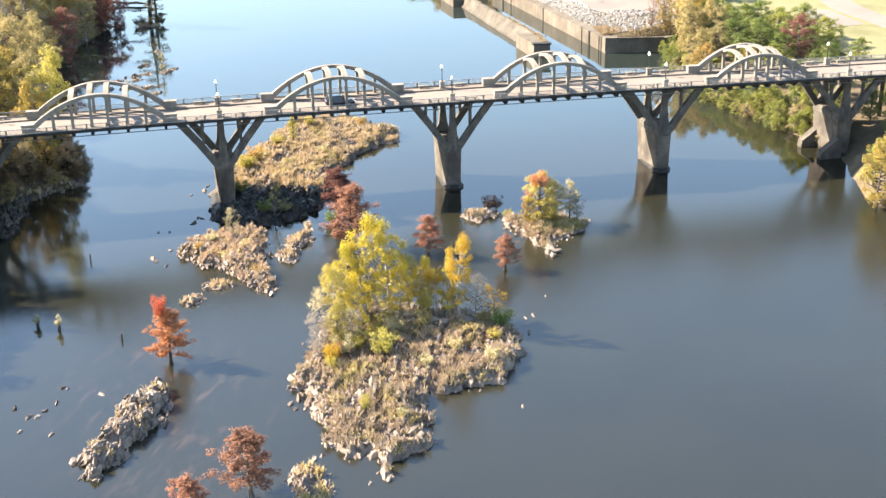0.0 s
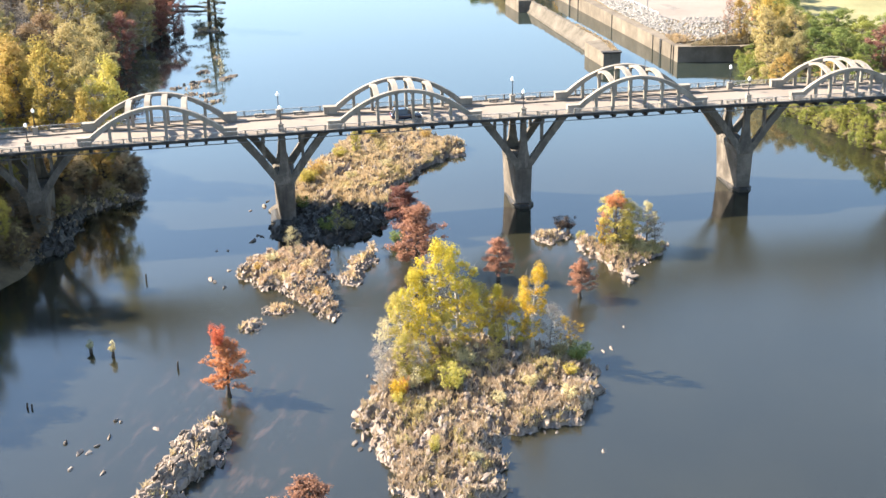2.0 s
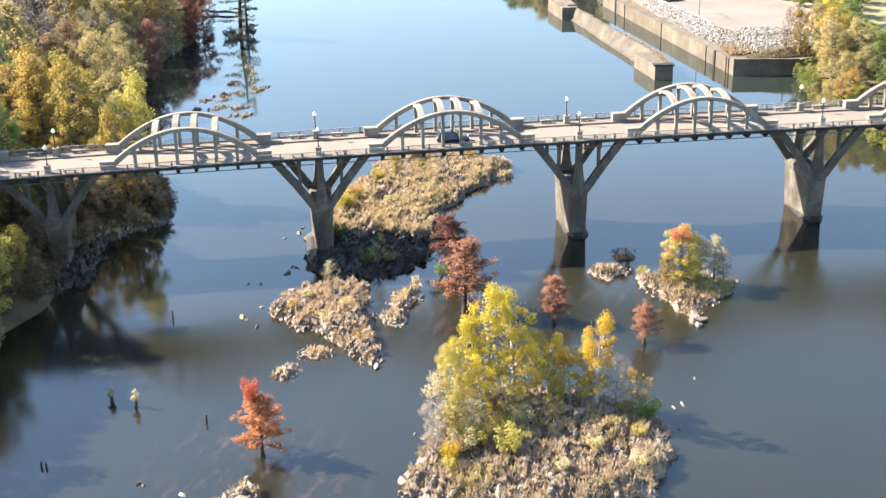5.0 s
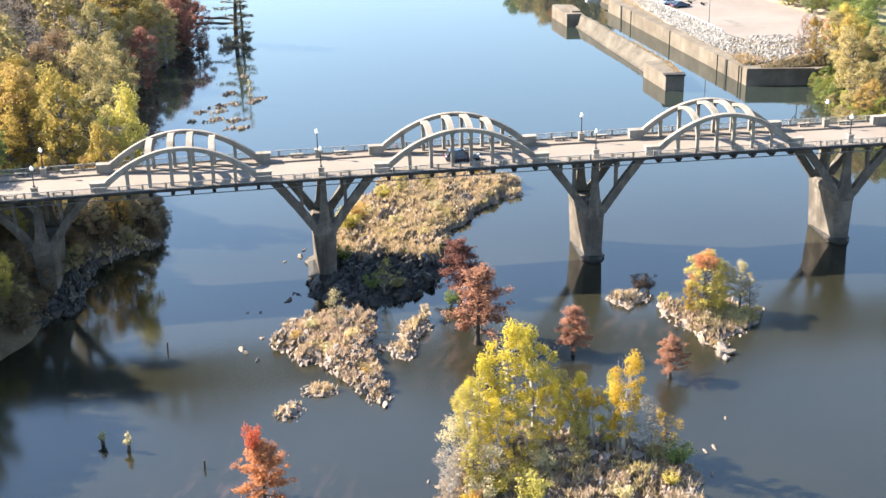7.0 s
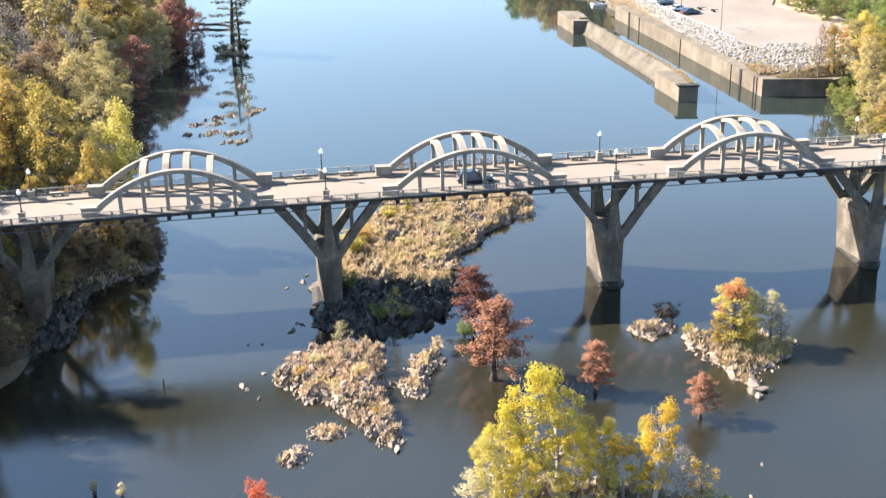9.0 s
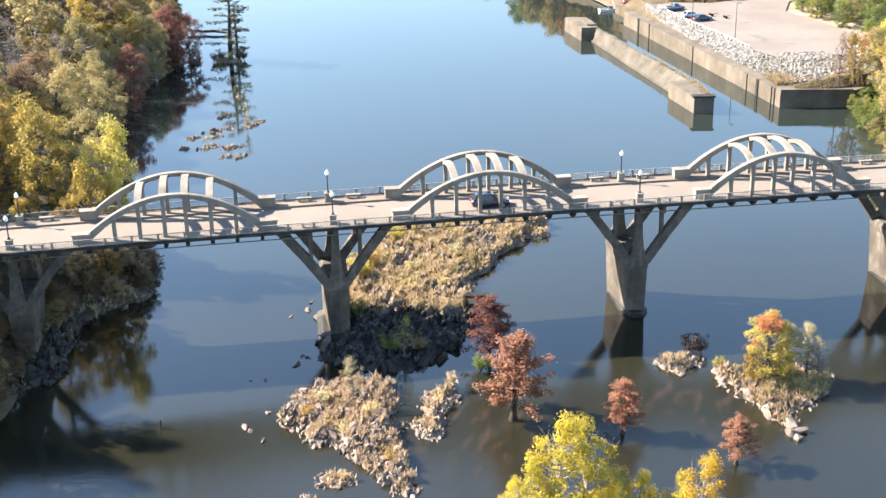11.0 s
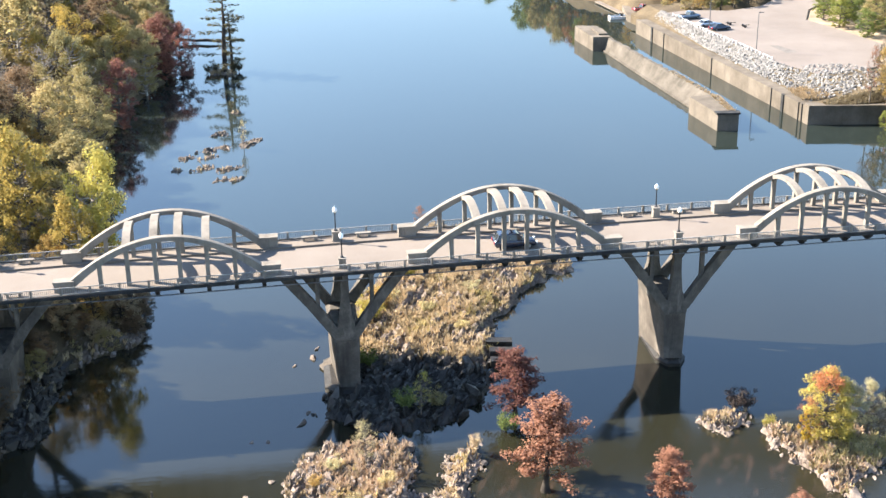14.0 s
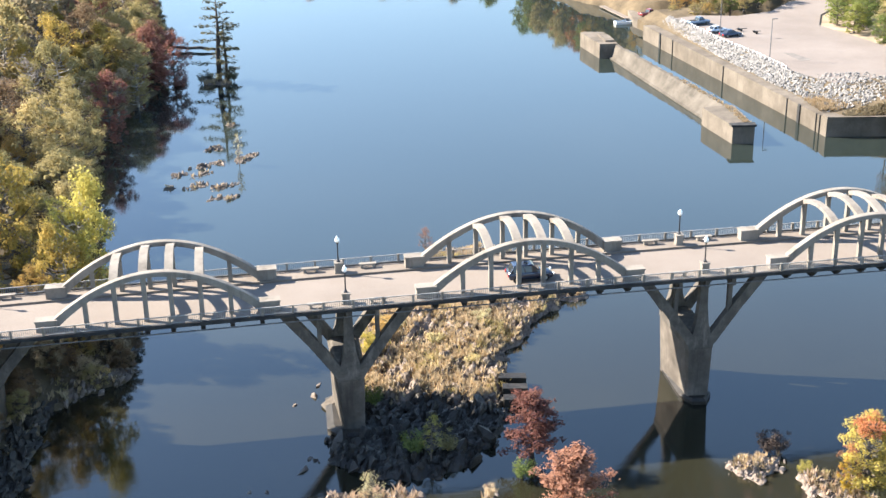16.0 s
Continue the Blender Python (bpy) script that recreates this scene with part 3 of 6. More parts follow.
first_bench = build_bench()
k = 0
for p in PIERS[1:]:
    for dx in (-2.9, 2.9):
        for y in (191.75, 200.55):
            m = pose(p + dx, y, deck_z(p + dx))
            if k == 0:
                first_bench.matrix_basis = m
            else:
                copy_thing(first_bench, m)
            k += 1


# ---- lock walls, riprap slope and parking lot ----
def wall_along(name, pts, zt, zb, material, label, cap=None):
    """A wall body from a plan outline."""
    ob = thing(name, (0, 0, 0), label, "wall", kind="structure")
    bm = bmesh.new()
    loft(bm, [[(x, y, zb) for x, y in pts], [(x, y, zt) for x, y in pts]])
    soften(bm, 0.06)
    part("wall_body", bm, material, ob)
    return ob


# outer guide wall, standing free in the river: two square ends and a sloping middle
guide = thing("guide_wall", (0, 0, 0), "old stained concrete lock guide wall standing in the river", "wall", kind="structure")


def guide_line(y):
    """Waterline and upper edge of the sloping middle at y."""
    return lerp_table([(284, 36.9), (291, 36.5), (314, 34.9), (338, 33.4)], y), lerp_table([(284, 40.7), (291, 40.2), (307, 38.4), (338, 35.2)], y)


bm = bmesh.new()
loft(bm, [[(x, y, z) for x, y in ((36.2, 275.3), (39.8, 274.7), (40.9, 286.2), (40.8, 287.6), (35.3, 287.3), (35.25, 286.2))] for z in (-2.5, 3.1)])
soften(bm, 0.06)
part("end_block", bm, LOCK, guide, "square concrete end block")
q = random.Random(12)
rings = []
for i in range(60):
    y = 286.4 + 52.0 * i / 59
    xl, xr = guide_line(y)
    rag = q.uniform(-0.22, 0.12)
    rings.append([(xl - 0.1, y, -2.5), (xl - 0.05, y, 0.3), (xl + 0.25, y, 0.42), ((xl + xr) / 2 - 0.2, y, 1.75), (xr - 0.7 + rag, y, 2.85), (xr + rag, y, 2.95 + rag * 0.5), (xr + 0.05, y, 2.4), (xr + 0.3, y, -2.5)])
bm = bmesh.new()
loft(bm, rings)
# concrete darker than the end blocks, to offset the sun on this slope
part("sloping_face", bm, surface("sun_offset_dark_concrete", (0.052, 0.046, 0.037), (0.086, 0.076, 0.062), (0.12, 0.107, 0.089), 0.3, 3, 0.92, (0.036, 0.033, 0.026), (0.4, 0.12, 0.4)), guide, "worn concrete face sloping to the water")
bm = bmesh.new()
loft(bm, [[(x, y, z) for x, y in ((31.3, 337.9), (35.1, 337.4), (35.3, 348.8), (31.2, 350.2), (30.3, 349.6))] for z in (-2.5, 3.1)])
soften(bm, 0.06)
part("end_block", bm, LOCK, guide, "square concrete end block")
bm = bmesh.new()
loft(bm, [[(x, y, z) for x, y in ((33.0, 339.5), (35.0, 339.2), (35.1, 345.0), (33.2, 346.0))] for z in (3.0, 3.45)])
soften(bm, 0.06)
part("raised_end", bm, LOCK, guide)
bm = bmesh.new()
loft(bm, [[(x, y, z) for x, y in ((35.9, 275.1), (40.0, 274.5), (40.3, 276.2), (36.0, 276.6))] for z in (3.0, 3.3)])
part("end_cap", bm, EDGE, guide, "dark broken cap stones")


def guide_weeds():
    """Dead weeds and debris on the wall's top, given once the grass kit exists."""
    q = random.Random(4)
    pts = []
    for _ in range(200):
        y = 276.5 + 30 * q.random() ** 1.6
        x = lerp_table([(275, 38.6), (290, 39.3), (307, 37.8)], y) + q.uniform(0.0, 1.0)
        pts.append((x, y, 3.1 if y < 287 else 2.85))
    tufts("weed", pts, guide, BROWN, 0.3, 6, 8)


# landside lock wall with its slots
lockw = wall_along("lock_wall", [(52.9, 275.6), (66, 273.2), (70, 275.5), (70, 278), (55.2, 278.9), (53.0, 300), (48.2, 352.6), (45.6, 352.9)], 3.2, -2.5, LOCK, "long stained concrete lock wall along the bank")
bm = bmesh.new()
loft(bm, [[(x, y, z) for x, y in ((52.9, 275.5), (66, 273.1), (66, 273.6), (54.4, 275.9), (54.2, 277.2), (53.0, 277.4))] for z in (3.15, 3.5)])
part("coping", bm, LOCK, lockw, "pale raised coping")
# the wall is uncut: dark strips stand in for the shade in its slots
for x, y, w in ((46.47, 343.7, 0.9), (47.08, 337.2, 0.16), (49.3, 313.7, 0.18), (51.65, 288.9, 0.18), (52.04, 284.7, 0.9), (52.59, 278.9, 0.12), (52.7, 277.7, 0.12)):
    bm = bmesh.new()
    box(bm, (x, y, 1.05), (0.35, w, 4.4))
    part("slot", bm, EDGE, lockw, "dark strip standing for a slot's shade")

# sloping bank between the wall and the lot
def lot_edge(y):
    return lerp_table([(278, 66), (290, 60.5), (299, 57.2), (315, 55.7), (327, 53.6), (341, 52.4), (356, 50.5)], y)


bm = bmesh.new()
rings = []
for y in (277.5, 281, 286, 290, 295, 300, 307, 315, 322, 330, 338, 345, 352, 360):
    x0 = lerp_table([(277, 54), (290, 53.2), (300, 52), (320, 50), (341, 49), (360, 46.5)], y)
    x1 = lot_edge(y)
    rings.append([(x0, y, 3.0), (x0 + 0.3 * (x1 - x0), y, 3.35), (x1, y, 5.0), (x1 + 12, y, 5.0), (x1 + 12, y, 1.0), (x0, y, 1.0)])
loft(bm, rings)
tagged(part("bank_slope", bm, EARTH), "brown earth bank under the riprap", "slope", kind="structure")

bm = bmesh.new()
plan = [(61, 290.5), (57.6, 299.6), (56.0, 315), (53.9, 327), (52.7, 341), (51.2, 350), (58, 351.5), (66, 349), (75, 352), (83, 361), (93, 366), (96, 358), (84, 346), (79, 336), (82, 322), (84, 311), (78, 300), (74, 293)]
loft(bm, [[(x, y, z) for x, y in plan] for z in (4.6, 5.05)])
tagged(part("parking_lot", bm, LOT), "pale sun-bleached asphalt parking lot by the river", "parking lot", kind="structure")
bm = bmesh.new()
loft(bm, [[(x, y, z) for x, y in ((61.5, 314.3), (63.2, 313.6), (64.6, 307.8), (62.2, 307.2))] for z in (5.04, 5.07)])
tagged(part("asphalt_patch", bm, surface("dark_asphalt_patch", (0.10, 0.092, 0.085), (0.135, 0.124, 0.113), (0.17, 0.156, 0.142), 0.6, 6, 0.9)), "darker asphalt repair patch on the parking lot", "patch", kind="structure")
bm = bmesh.new()
plan = [(70, 279), (61, 290.5), (74, 293), (78, 300), (84, 311), (82, 322), (79, 336), (84, 346), (96, 358), (130, 380), (190, 380), (190, 225), (120, 225), (100, 236), (86, 252), (74, 268)]
loft(bm, [[(x, y, z) for x, y in plan] for z in (2.0, 4.75)])
tagged(part("lawn", bm, LAWN), "sunlit mown lawn on the upper bank", "lawn", kind="structure")
bm = bmesh.new()
loft(bm, [[(x, y, z) for x, y in ((74, 293), (78, 300), (84, 311), (82, 322), (79, 336), (84, 346), (96, 358), (112, 366), (112, 352), (94, 346), (88, 336), (89, 322), (89.5, 310), (83, 298), (78, 291))] for z in (4.4, 4.78)])
tagged(part("bare_ground", bm, surface("dry_leafy_dirt", (0.16, 0.125, 0.085), (0.27, 0.215, 0.15), (0.36, 0.30, 0.22), 0.3, 4, 0.95, bumps=0.5)), "dry leaf-strewn dirt beside the parking lot", "bare ground", kind="structure")
bm = bmesh.new()
loft(bm, [[(x, y, z) for x, y in ((105, 287), (112, 285), (112, 268), (104, 266), (101, 276))] for z in (4.7, 4.78)])
tagged(part("bare_ground", bm, LOT), "pale bare sandy ground beside the lawn", "bare ground", kind="structure")
bm = bmesh.new()
loft(bm, [[(x, y, z) for x, y in ((116, 300), (113, 285), (114, 264), (118, 240), (126, 225), (134, 225), (126, 245), (121, 266), (121, 286), (130, 330), (120, 330))] for z in (4.7, 4.8)])
tagged(part("road", bm, LOT), "pale access road behind the lawn", "road", kind="structure")
bm = bmesh.new()
loft(bm, [[(x, y, z) for x, y in ((49.5, 352), (57, 351), (60, 362), (54, 374), (49.5, 377), (47.5, 366))] for z in (-0.6, 1.6)])
tagged(part("boat_ramp", bm, LOCK), "pale concrete boat ramp running down to the water", "ramp", kind="structure")

# ---- vegetation kit ----
rng = np.random.default_rng(11)


def leaf_cloud(name, blobs, n, size, flat=0.0, seed=0):
    """One mesh of n small bent leaf clumps over a set of blobs (centre, radii)."""
    r = np.random.default_rng(seed)
    vol = np.array([b[1][0] * b[1][1] + b[1][1] * b[1][2] for b in blobs])
    pick = r.choice(len(blobs), n, p=vol / vol.sum())
    c = np.array([b[0] for b in blobs])[pick]
    rad = np.array([b[1] for b in blobs])[pick]
    d = r.normal(size=(n, 3))
    d /= np.linalg.norm(d, axis=1)[:, None]
    lump = 0.15 + 1.05 * r.random(n) ** 0.6
    p = c + d * rad * lump[:, None]
    nrm = d + r.normal(size=(n, 3)) * 0.55
    nrm[:, 2] += 0.7 + flat
    nrm /= np.linalg.norm(nrm, axis=1)[:, None]
    a = np.cross(nrm, r.normal(size=(n, 3)))
    a /= np.linalg.norm(a, axis=1)[:, None]
    b = np.cross(nrm, a)
    s = size * (0.55 + 0.9 * r.random(n))[:, None]
    k = (0.5 + 0.5 * r.random(n))[:, None]
    v = np.stack([p + a * s, p + b * s * k + nrm * s * 0.25, p - a * s * 0.9, p - b * s * k + nrm * s * 0.2], axis=1).reshape(-1, 3)
    me = bpy.data.meshes.new(name)
    me.from_pydata(v.tolist(), [], np.arange(n * 4).reshape(-1, 4).tolist())
    return me


def wood_mesh(name, trunk, limbs, sides=6):
    bm = bmesh.new()
    tube(bm, trunk[0], trunk[1], sides + 1)
    for pts, radii in limbs:
        tube(bm, pts, radii, 5 if radii[0] > 0.05 else 3)
    me = bpy.data.meshes.new(name)
    bm.to_mesh(me)
    bm.free()
    me.shade_smooth()
    return me


def broad_tree(seed, n=2600, slim=1.0, size=0.3, bare=False, low=0.28):
    """Meshes of a broad-leaved tree ten metres high."""
    r = random.Random(seed)
    bend = r.uniform(-0.6, 0.6), r.uniform(-0.6, 0.6)
    tp = [(bend[0] * (z / 10) ** 2 * 2, bend[1] * (z / 10) ** 2 * 2, z) for z in (-0.4, 0, 1.2, 3, 5, 7, 8.6)]
    tr = [0.34, 0.27, 0.21, 0.17, 0.12, 0.07, 0.03]
    limbs, blobs = [], []
    count = 54 if not bare else 30
    for i in range(count):
        z = 10 * (low + (0.80 - low) * i / count) + r.uniform(-0.3, 0.3)
        ang = i * 2.4 + r.uniform(-0.5, 0.5)
        f = z / 10
        reach = (2.6 * math.sin(math.pi * min(1, (f - low + 0.22) / (1.22 - low))) + 0.35) * r.uniform(0.65, 1.15) * slim
        base = Vector((bend[0] * f * f * 2, bend[1] * f * f * 2, z))
        out = Vector((math.cos(ang), math.sin(ang), 0))
        tip = base + out * reach + Vector((0, 0, 0.35 * reach + r.uniform(-0.2, 0.5)))
        mid = base.lerp(tip, 0.5) + Vector((0, 0, -0.12 * reach))
        limbs.append(([base, mid, tip], [0.085 * (1.2 - f) + 0.02, 0.055 * (1.2 - f) + 0.015, 0.012]))
        if bare:
            for k in range(7):
                q = base.lerp(tip, r.uniform(0.4, 1.0))
                e = q + Vector((r.uniform(-0.9, 0.9), r.uniform(-0.9, 0.9), r.uniform(0.3, 1.1)))
                limbs.append(([q, e], [0.018, 0.006]))
        br = r.uniform(0.26, 0.78) * (0.75 + 0.25 * slim)
        blobs.append((tuple(tip), (br, br, br * r.uniform(0.65, 0.95))))
        if r.random() < 0.65:
            q = base.lerp(tip, r.uniform(0.35, 0.7)) + Vector((r.uniform(-0.5, 0.5), r.uniform(-0.5, 0.5), r.uniform(0.0, 0.7)))
            br *= 0.75
            blobs.append((tuple(q), (br, br, br * 0.8)))
    for k in range(3):
        blobs.append(((bend[0] * 2 + r.uniform(-0.6, 0.6), bend[1] * 2 + r.uniform(-0.6, 0.6), 8.4 + 0.45 * k), (1.0 * slim, 1.0 * slim, 0.75)))
    return wood_mesh("trunk", (tp, tr), limbs), leaf_cloud("crown", blobs, n, size, 0.0, seed)


def cypress_tree(seed, n=7500):
    """A swamp cypress ten metres high: buttressed trunk and flat feathery tiers."""
    r = random.Random(seed)
    tp = [(0, 0, -1.2), (0, 0, 0), (0, 0, 0.7), (0.05, 0, 1.8), (0.1, 0.05, 4.5), (0.05, 0.1, 7.5), (0, 0.1, 9.5)]
    tr = [0.5, 0.42, 0.28, 0.2, 0.14, 0.09, 0.03]
    limbs, blobs = [], []
    lobe = r.uniform(0, 6.28)
    for i in range(46):
        f = i / 46
        z = 1.9 + 7.6 * f + r.uniform(-0.4, 0.4)
        ang = i * 2.4 + r.uniform(-0.8, 0.8)
        reach = (3.3 - 0.9 * abs(f - 0.3) - 1.9 * f * f) * r.uniform(0.55, 1.12) * (1 + 0.22 * math.cos(ang - lobe))
        base = Vector((0.06, 0.05, z))
        tip = base + Vector((math.cos(ang) * reach, math.sin(ang) * reach, r.uniform(0.0, 0.55) * reach * 0.6))
        limbs.append(([base, base.lerp(tip, 0.55) + Vector((0, 0, 0.18)), tip], [0.06, 0.035, 0.01]))
        for g in (0.4, 0.62, 0.82, 1.0):
            q = base.lerp(tip, g) + Vector((r.uniform(-0.3, 0.3), r.uniform(-0.3, 0.3), r.uniform(-0.25, 0.3)))
            w = 0.26 + 0.32 * r.random()
            blobs.append(((q.x, q.y, q.z + 0.1), (w * 1.15, w * 1.15, w * 0.8)))
    return wood_mesh("trunk", (tp, tr), limbs, 8), leaf_cloud("crown", blobs, n, 0.115, 0.5, seed)


def shrub(seed, n=1300, size=0.065):
    """A bush two metres high."""
    r = random.Random(seed)
    limbs, blobs = [], []
    for i in range(9):
        ang = i * 2.4
        tip = Vector((math.cos(ang) * r.uniform(0.3, 0.9), math.sin(ang) * r.uniform(0.3, 0.9), r.uniform(0.8, 1.8)))
        limbs.append(([(0, 0, -0.1), tip * 0.5, tip], [0.03, 0.02, 0.006]))
        w = r.uniform(0.25, 0.5)
        blobs.append((tuple(tip), (w, w, w * 0.8)))
        blobs.append((tuple(tip * 0.6), (w, w, w * 0.8)))
    return wood_mesh("stem", ([(0, 0, -0.3), (0, 0, 0.2), (0.05, 0, 0.9)], [0.05, 0.04, 0.02]), limbs, 4), leaf_cloud("foliage", blobs, n, size, 0.0, seed)


def pine_tree(seed, n=1500):
    r = random.Random(seed)
    tp = [(0, 0, -0.5), (0, 0, 0), (0.1, 0, 3), (0.15, 0.1, 6), (0.1, 0.1, 9.6)]
    tr = [0.2, 0.17, 0.14, 0.1, 0.03]
    limbs, blobs = [], []
    for i in range(24):
        z = 1.6 + 8.0 * i / 24
        ang = i * 2.4 + r.uniform(-0.5, 0.5)
        reach = (1.9 - 0.14 * (z - 1.6)) * r.uniform(0.35, 1.1)
        base = Vector((0.12, 0.06, z))
        tip = base + Vector((math.cos(ang) * reach, math.sin(ang) * reach, r.uniform(-0.1, 0.3)))
        limbs.append(([base, tip], [0.04, 0.012]))
        for f in (0.6, 1.0):
            q = base.lerp(tip, f)
            w = r.uniform(0.25, 0.45)
            blobs.append((tuple(q), (w, w, w * 0.45)))
    return wood_mesh("trunk", (tp, tr), limbs, 6), leaf_cloud("crown", blobs, 1500, 0.085, 0.4, seed)


KIT = {
    "broad": [broad_tree(s, 7500, 1.0, 0.105, low=0.05) for s in (1, 2, 3, 4)],
    "fine": [broad_tree(s, 7500, 0.85, 0.095, low=0.08) for s in (21, 22, 23, 24)],
    "airy": [broad_tree(s, 5800, 0.72, 0.083, True, low=0.16) for s in (81, 82, 83, 84)],
    "bare": [broad_tree(s, 650, 0.9, 0.1, True, low=0.2) for s in (44, 45, 46)],
    "top": [broad_tree(s, 1500, 0.62, 0.12, low=0.66) for s in (91, 92)],
    "slim": [broad_tree(s, 4200, 0.5, 0.083, True, low=0.16) for s in (31, 32)],
    "sparse": [broad_tree(s, 1300, 0.9, 0.11, True, low=0.15) for s in (41, 42, 43)],
    "far": [broad_tree(s, 2200, 1.0, 0.22, low=0.12) for s in (5, 6, 7)],
    "cypress": [cypress_tree(s) for s in (51, 52, 53)],
    "shrub": [shrub(s) for s in (61, 62, 63)],
    "pine": [pine_tree(71)],
}
tree_count = [0]


def plant(kind, x, y, z, h, wide, leaf, bark, label, category="tree", group="", turn=None, variant=None, name=None):
    """A tree or bush of height h; wide scales its spread."""
    i = tree_count[0]
    tree_count[0] += 1
    wood, crown = KIT[kind][(i if variant is None else variant) % len(KIT[kind])]
    unit = 2.0 if kind == "shrub" else 10.0
    s = h / unit
    t = thing(name or ("shrub" if kind == "shrub" else "cypress_tree" if kind == "cypress" else "pine_tree" if kind == "pine" else "tree"), (x, y, z), label, category, group)
    t.rotation_euler = (0, 0, (i * 2.39996) % 6.283 if turn is None else turn)
    t.scale = (s * wide, s * wide, s)
    for nm, me, m in (("stem" if kind == "shrub" else "trunk", wood, bark), ("foliage" if kind == "shrub" else "crown", crown, leaf)):
        if not me.materials:
            me.materials.append(m)
        ob = new(nm, me)
        ob.parent = t
        ob.material_slots[0].link = 'OBJECT'
        ob.material_slots[0].material = m
    return t


FAR = {}


def far_tree(kind, x, y, z, h, wide, leaf, bark, variant):
    """Keeps a distant tree for the joined woods."""
    wood, crown = KIT[kind][variant % len(KIT[kind])]
    s = h / 10.0
    m = np.array(pose(x, y, z, 0, 0, (variant * 137.5) % 360) @ Matrix.Diagonal((s * wide, s * wide, s, 1)))
    FAR.setdefault(leaf.name, (leaf, []))[1].append((crown, m))
    FAR.setdefault(bark.name, (bark, []))[1].append((wood, m))


def join_far_woods():
    woods = thing("woods", (0, 0, 0), "dense mixed autumn woods stretching back from the river", "woods", kind="stuff")
    cache = {}
    for material, items in FAR.values():
        vs, fs, o = [], [], 0
        for me, m in items:
            if me.name not in cache:
                cache[me.name] = (np.array([v.co[:] for v in me.vertices]), [tuple(p.vertices) for p in me.polygons])
            v, f = cache[me.name]
            vs.append(v @ m[:3, :3].T + m[:3, 3])
            fs += [tuple(i + o for i in p) for p in f]
            o += len(v)
        me = bpy.data.meshes.new("foliage")
        me.from_pydata(np.concatenate(vs).tolist(), [], fs)
        tagged(part("foliage" if "leaves" in material.name or "twig" in material.name or "needle" in material.name else "trunks", me, material, woods), kind="stuff")


# ---- rock kit and islands ----
def rock_mesh(seed):
    r = random.Random(seed)
    bm = bmesh.new()
    for _ in range(15):
        p = Vector((r.gauss(0, 1), r.gauss(0, 1), r.gauss(0, 1)))
        p = p / max(abs(p.x), abs(p.y), abs(p.z)) * r.uniform(0.72, 1.0)
        bm.verts.new((p.x * 0.5, p.y * 0.5, p.z * 0.5))
    res = bmesh.ops.convex_hull(bm, input=bm.verts)
    bmesh.ops.delete(bm, geom=[g for g in res["geom_interior"] if isinstance(g, bmesh.types.BMVert)], context='VERTS')
    me = bpy.data.meshes.new("rock")
    bm.to_mesh(me)
    bm.free()
    me.materials.append(ROCK)
    return me


ROCKS = [rock_mesh(s) for s in range(9)]
ROCKDATA = []
for _me in ROCKS:
    ROCKDATA.append((np.array([v.co[:] for v in _me.vertices]), [list(p.vertices) for p in _me.polygons]))
STRIKE = radians(66)


def rock_matrix(r, x, y, z, s):
    m = Matrix.Translation((x, y, z)) @ Euler((r.gauss(0, 0.22), r.gauss(-0.35, 0.25), STRIKE + r.gauss(0, 0.3))).to_matrix().to_4x4()
    return m @ Matrix.Diagonal((s * r.uniform(0.8, 1.6), s * r.uniform(0.35, 0.75), s * r.uniform(0.5, 1.15), 1))


def joined_rocks(name, mats, parent, material=ROCK, label=""):
    vs, fs, o = [], [], 0
    for i, m in enumerate(mats):
        v, f = ROCKDATA[i % len(ROCKDATA)]
        a = np.array(m)
        vs.append(v @ a[:3, :3].T + a[:3, 3])
        fs += [[k + o for k in p] for p in f]
        o += len(v)
    me = bpy.data.meshes.new(name)
    me.from_pydata(np.concatenate(vs).tolist(), [], fs)
    return tagged(part(name, me, material, parent, label), kind="stuff")


def tufts(name, pts, parent, material, h=0.5, blades=7, seed=0, label=""):
    """Grass: bunches of thin bent blades."""
    r = np.random.default_rng(seed)
    p = np.repeat(np.array(pts, float), blades, axis=0)
    n = len(p)
    ang = r.random(n) * 2 * np.pi
    lean = r.random(n) * 0.6 + 0.1
    hh = h * (0.5 + r.random(n))
    d = np.stack([np.cos(ang), np.sin(ang), np.zeros(n)], 1)
    w = np.stack([-np.sin(ang), np.cos(ang), np.zeros(n)], 1) * (0.10 * h + 0.02)
    root = p + d * (r.random(n) * 0.22)[:, None]
    mid = root + d * (lean * hh * 0.4)[:, None] + np.array([0, 0, 1.0]) * (hh * 0.6)[:, None]
    tip = root + d * (lean * hh)[:, None] + np.array([0, 0, 1.0]) * hh[:, None]
    v = np.stack([root - w, root + w, mid + w * 0.8, tip, mid - w * 0.8], axis=1).reshape(-1, 3)
    me = bpy.data.meshes.new(name)
    me.from_pydata(v.tolist(), [], np.arange(n * 5).reshape(-1, 5).tolist())
    return tagged(part(name, me, material, parent, label), kind="stuff")


guide_weeds()


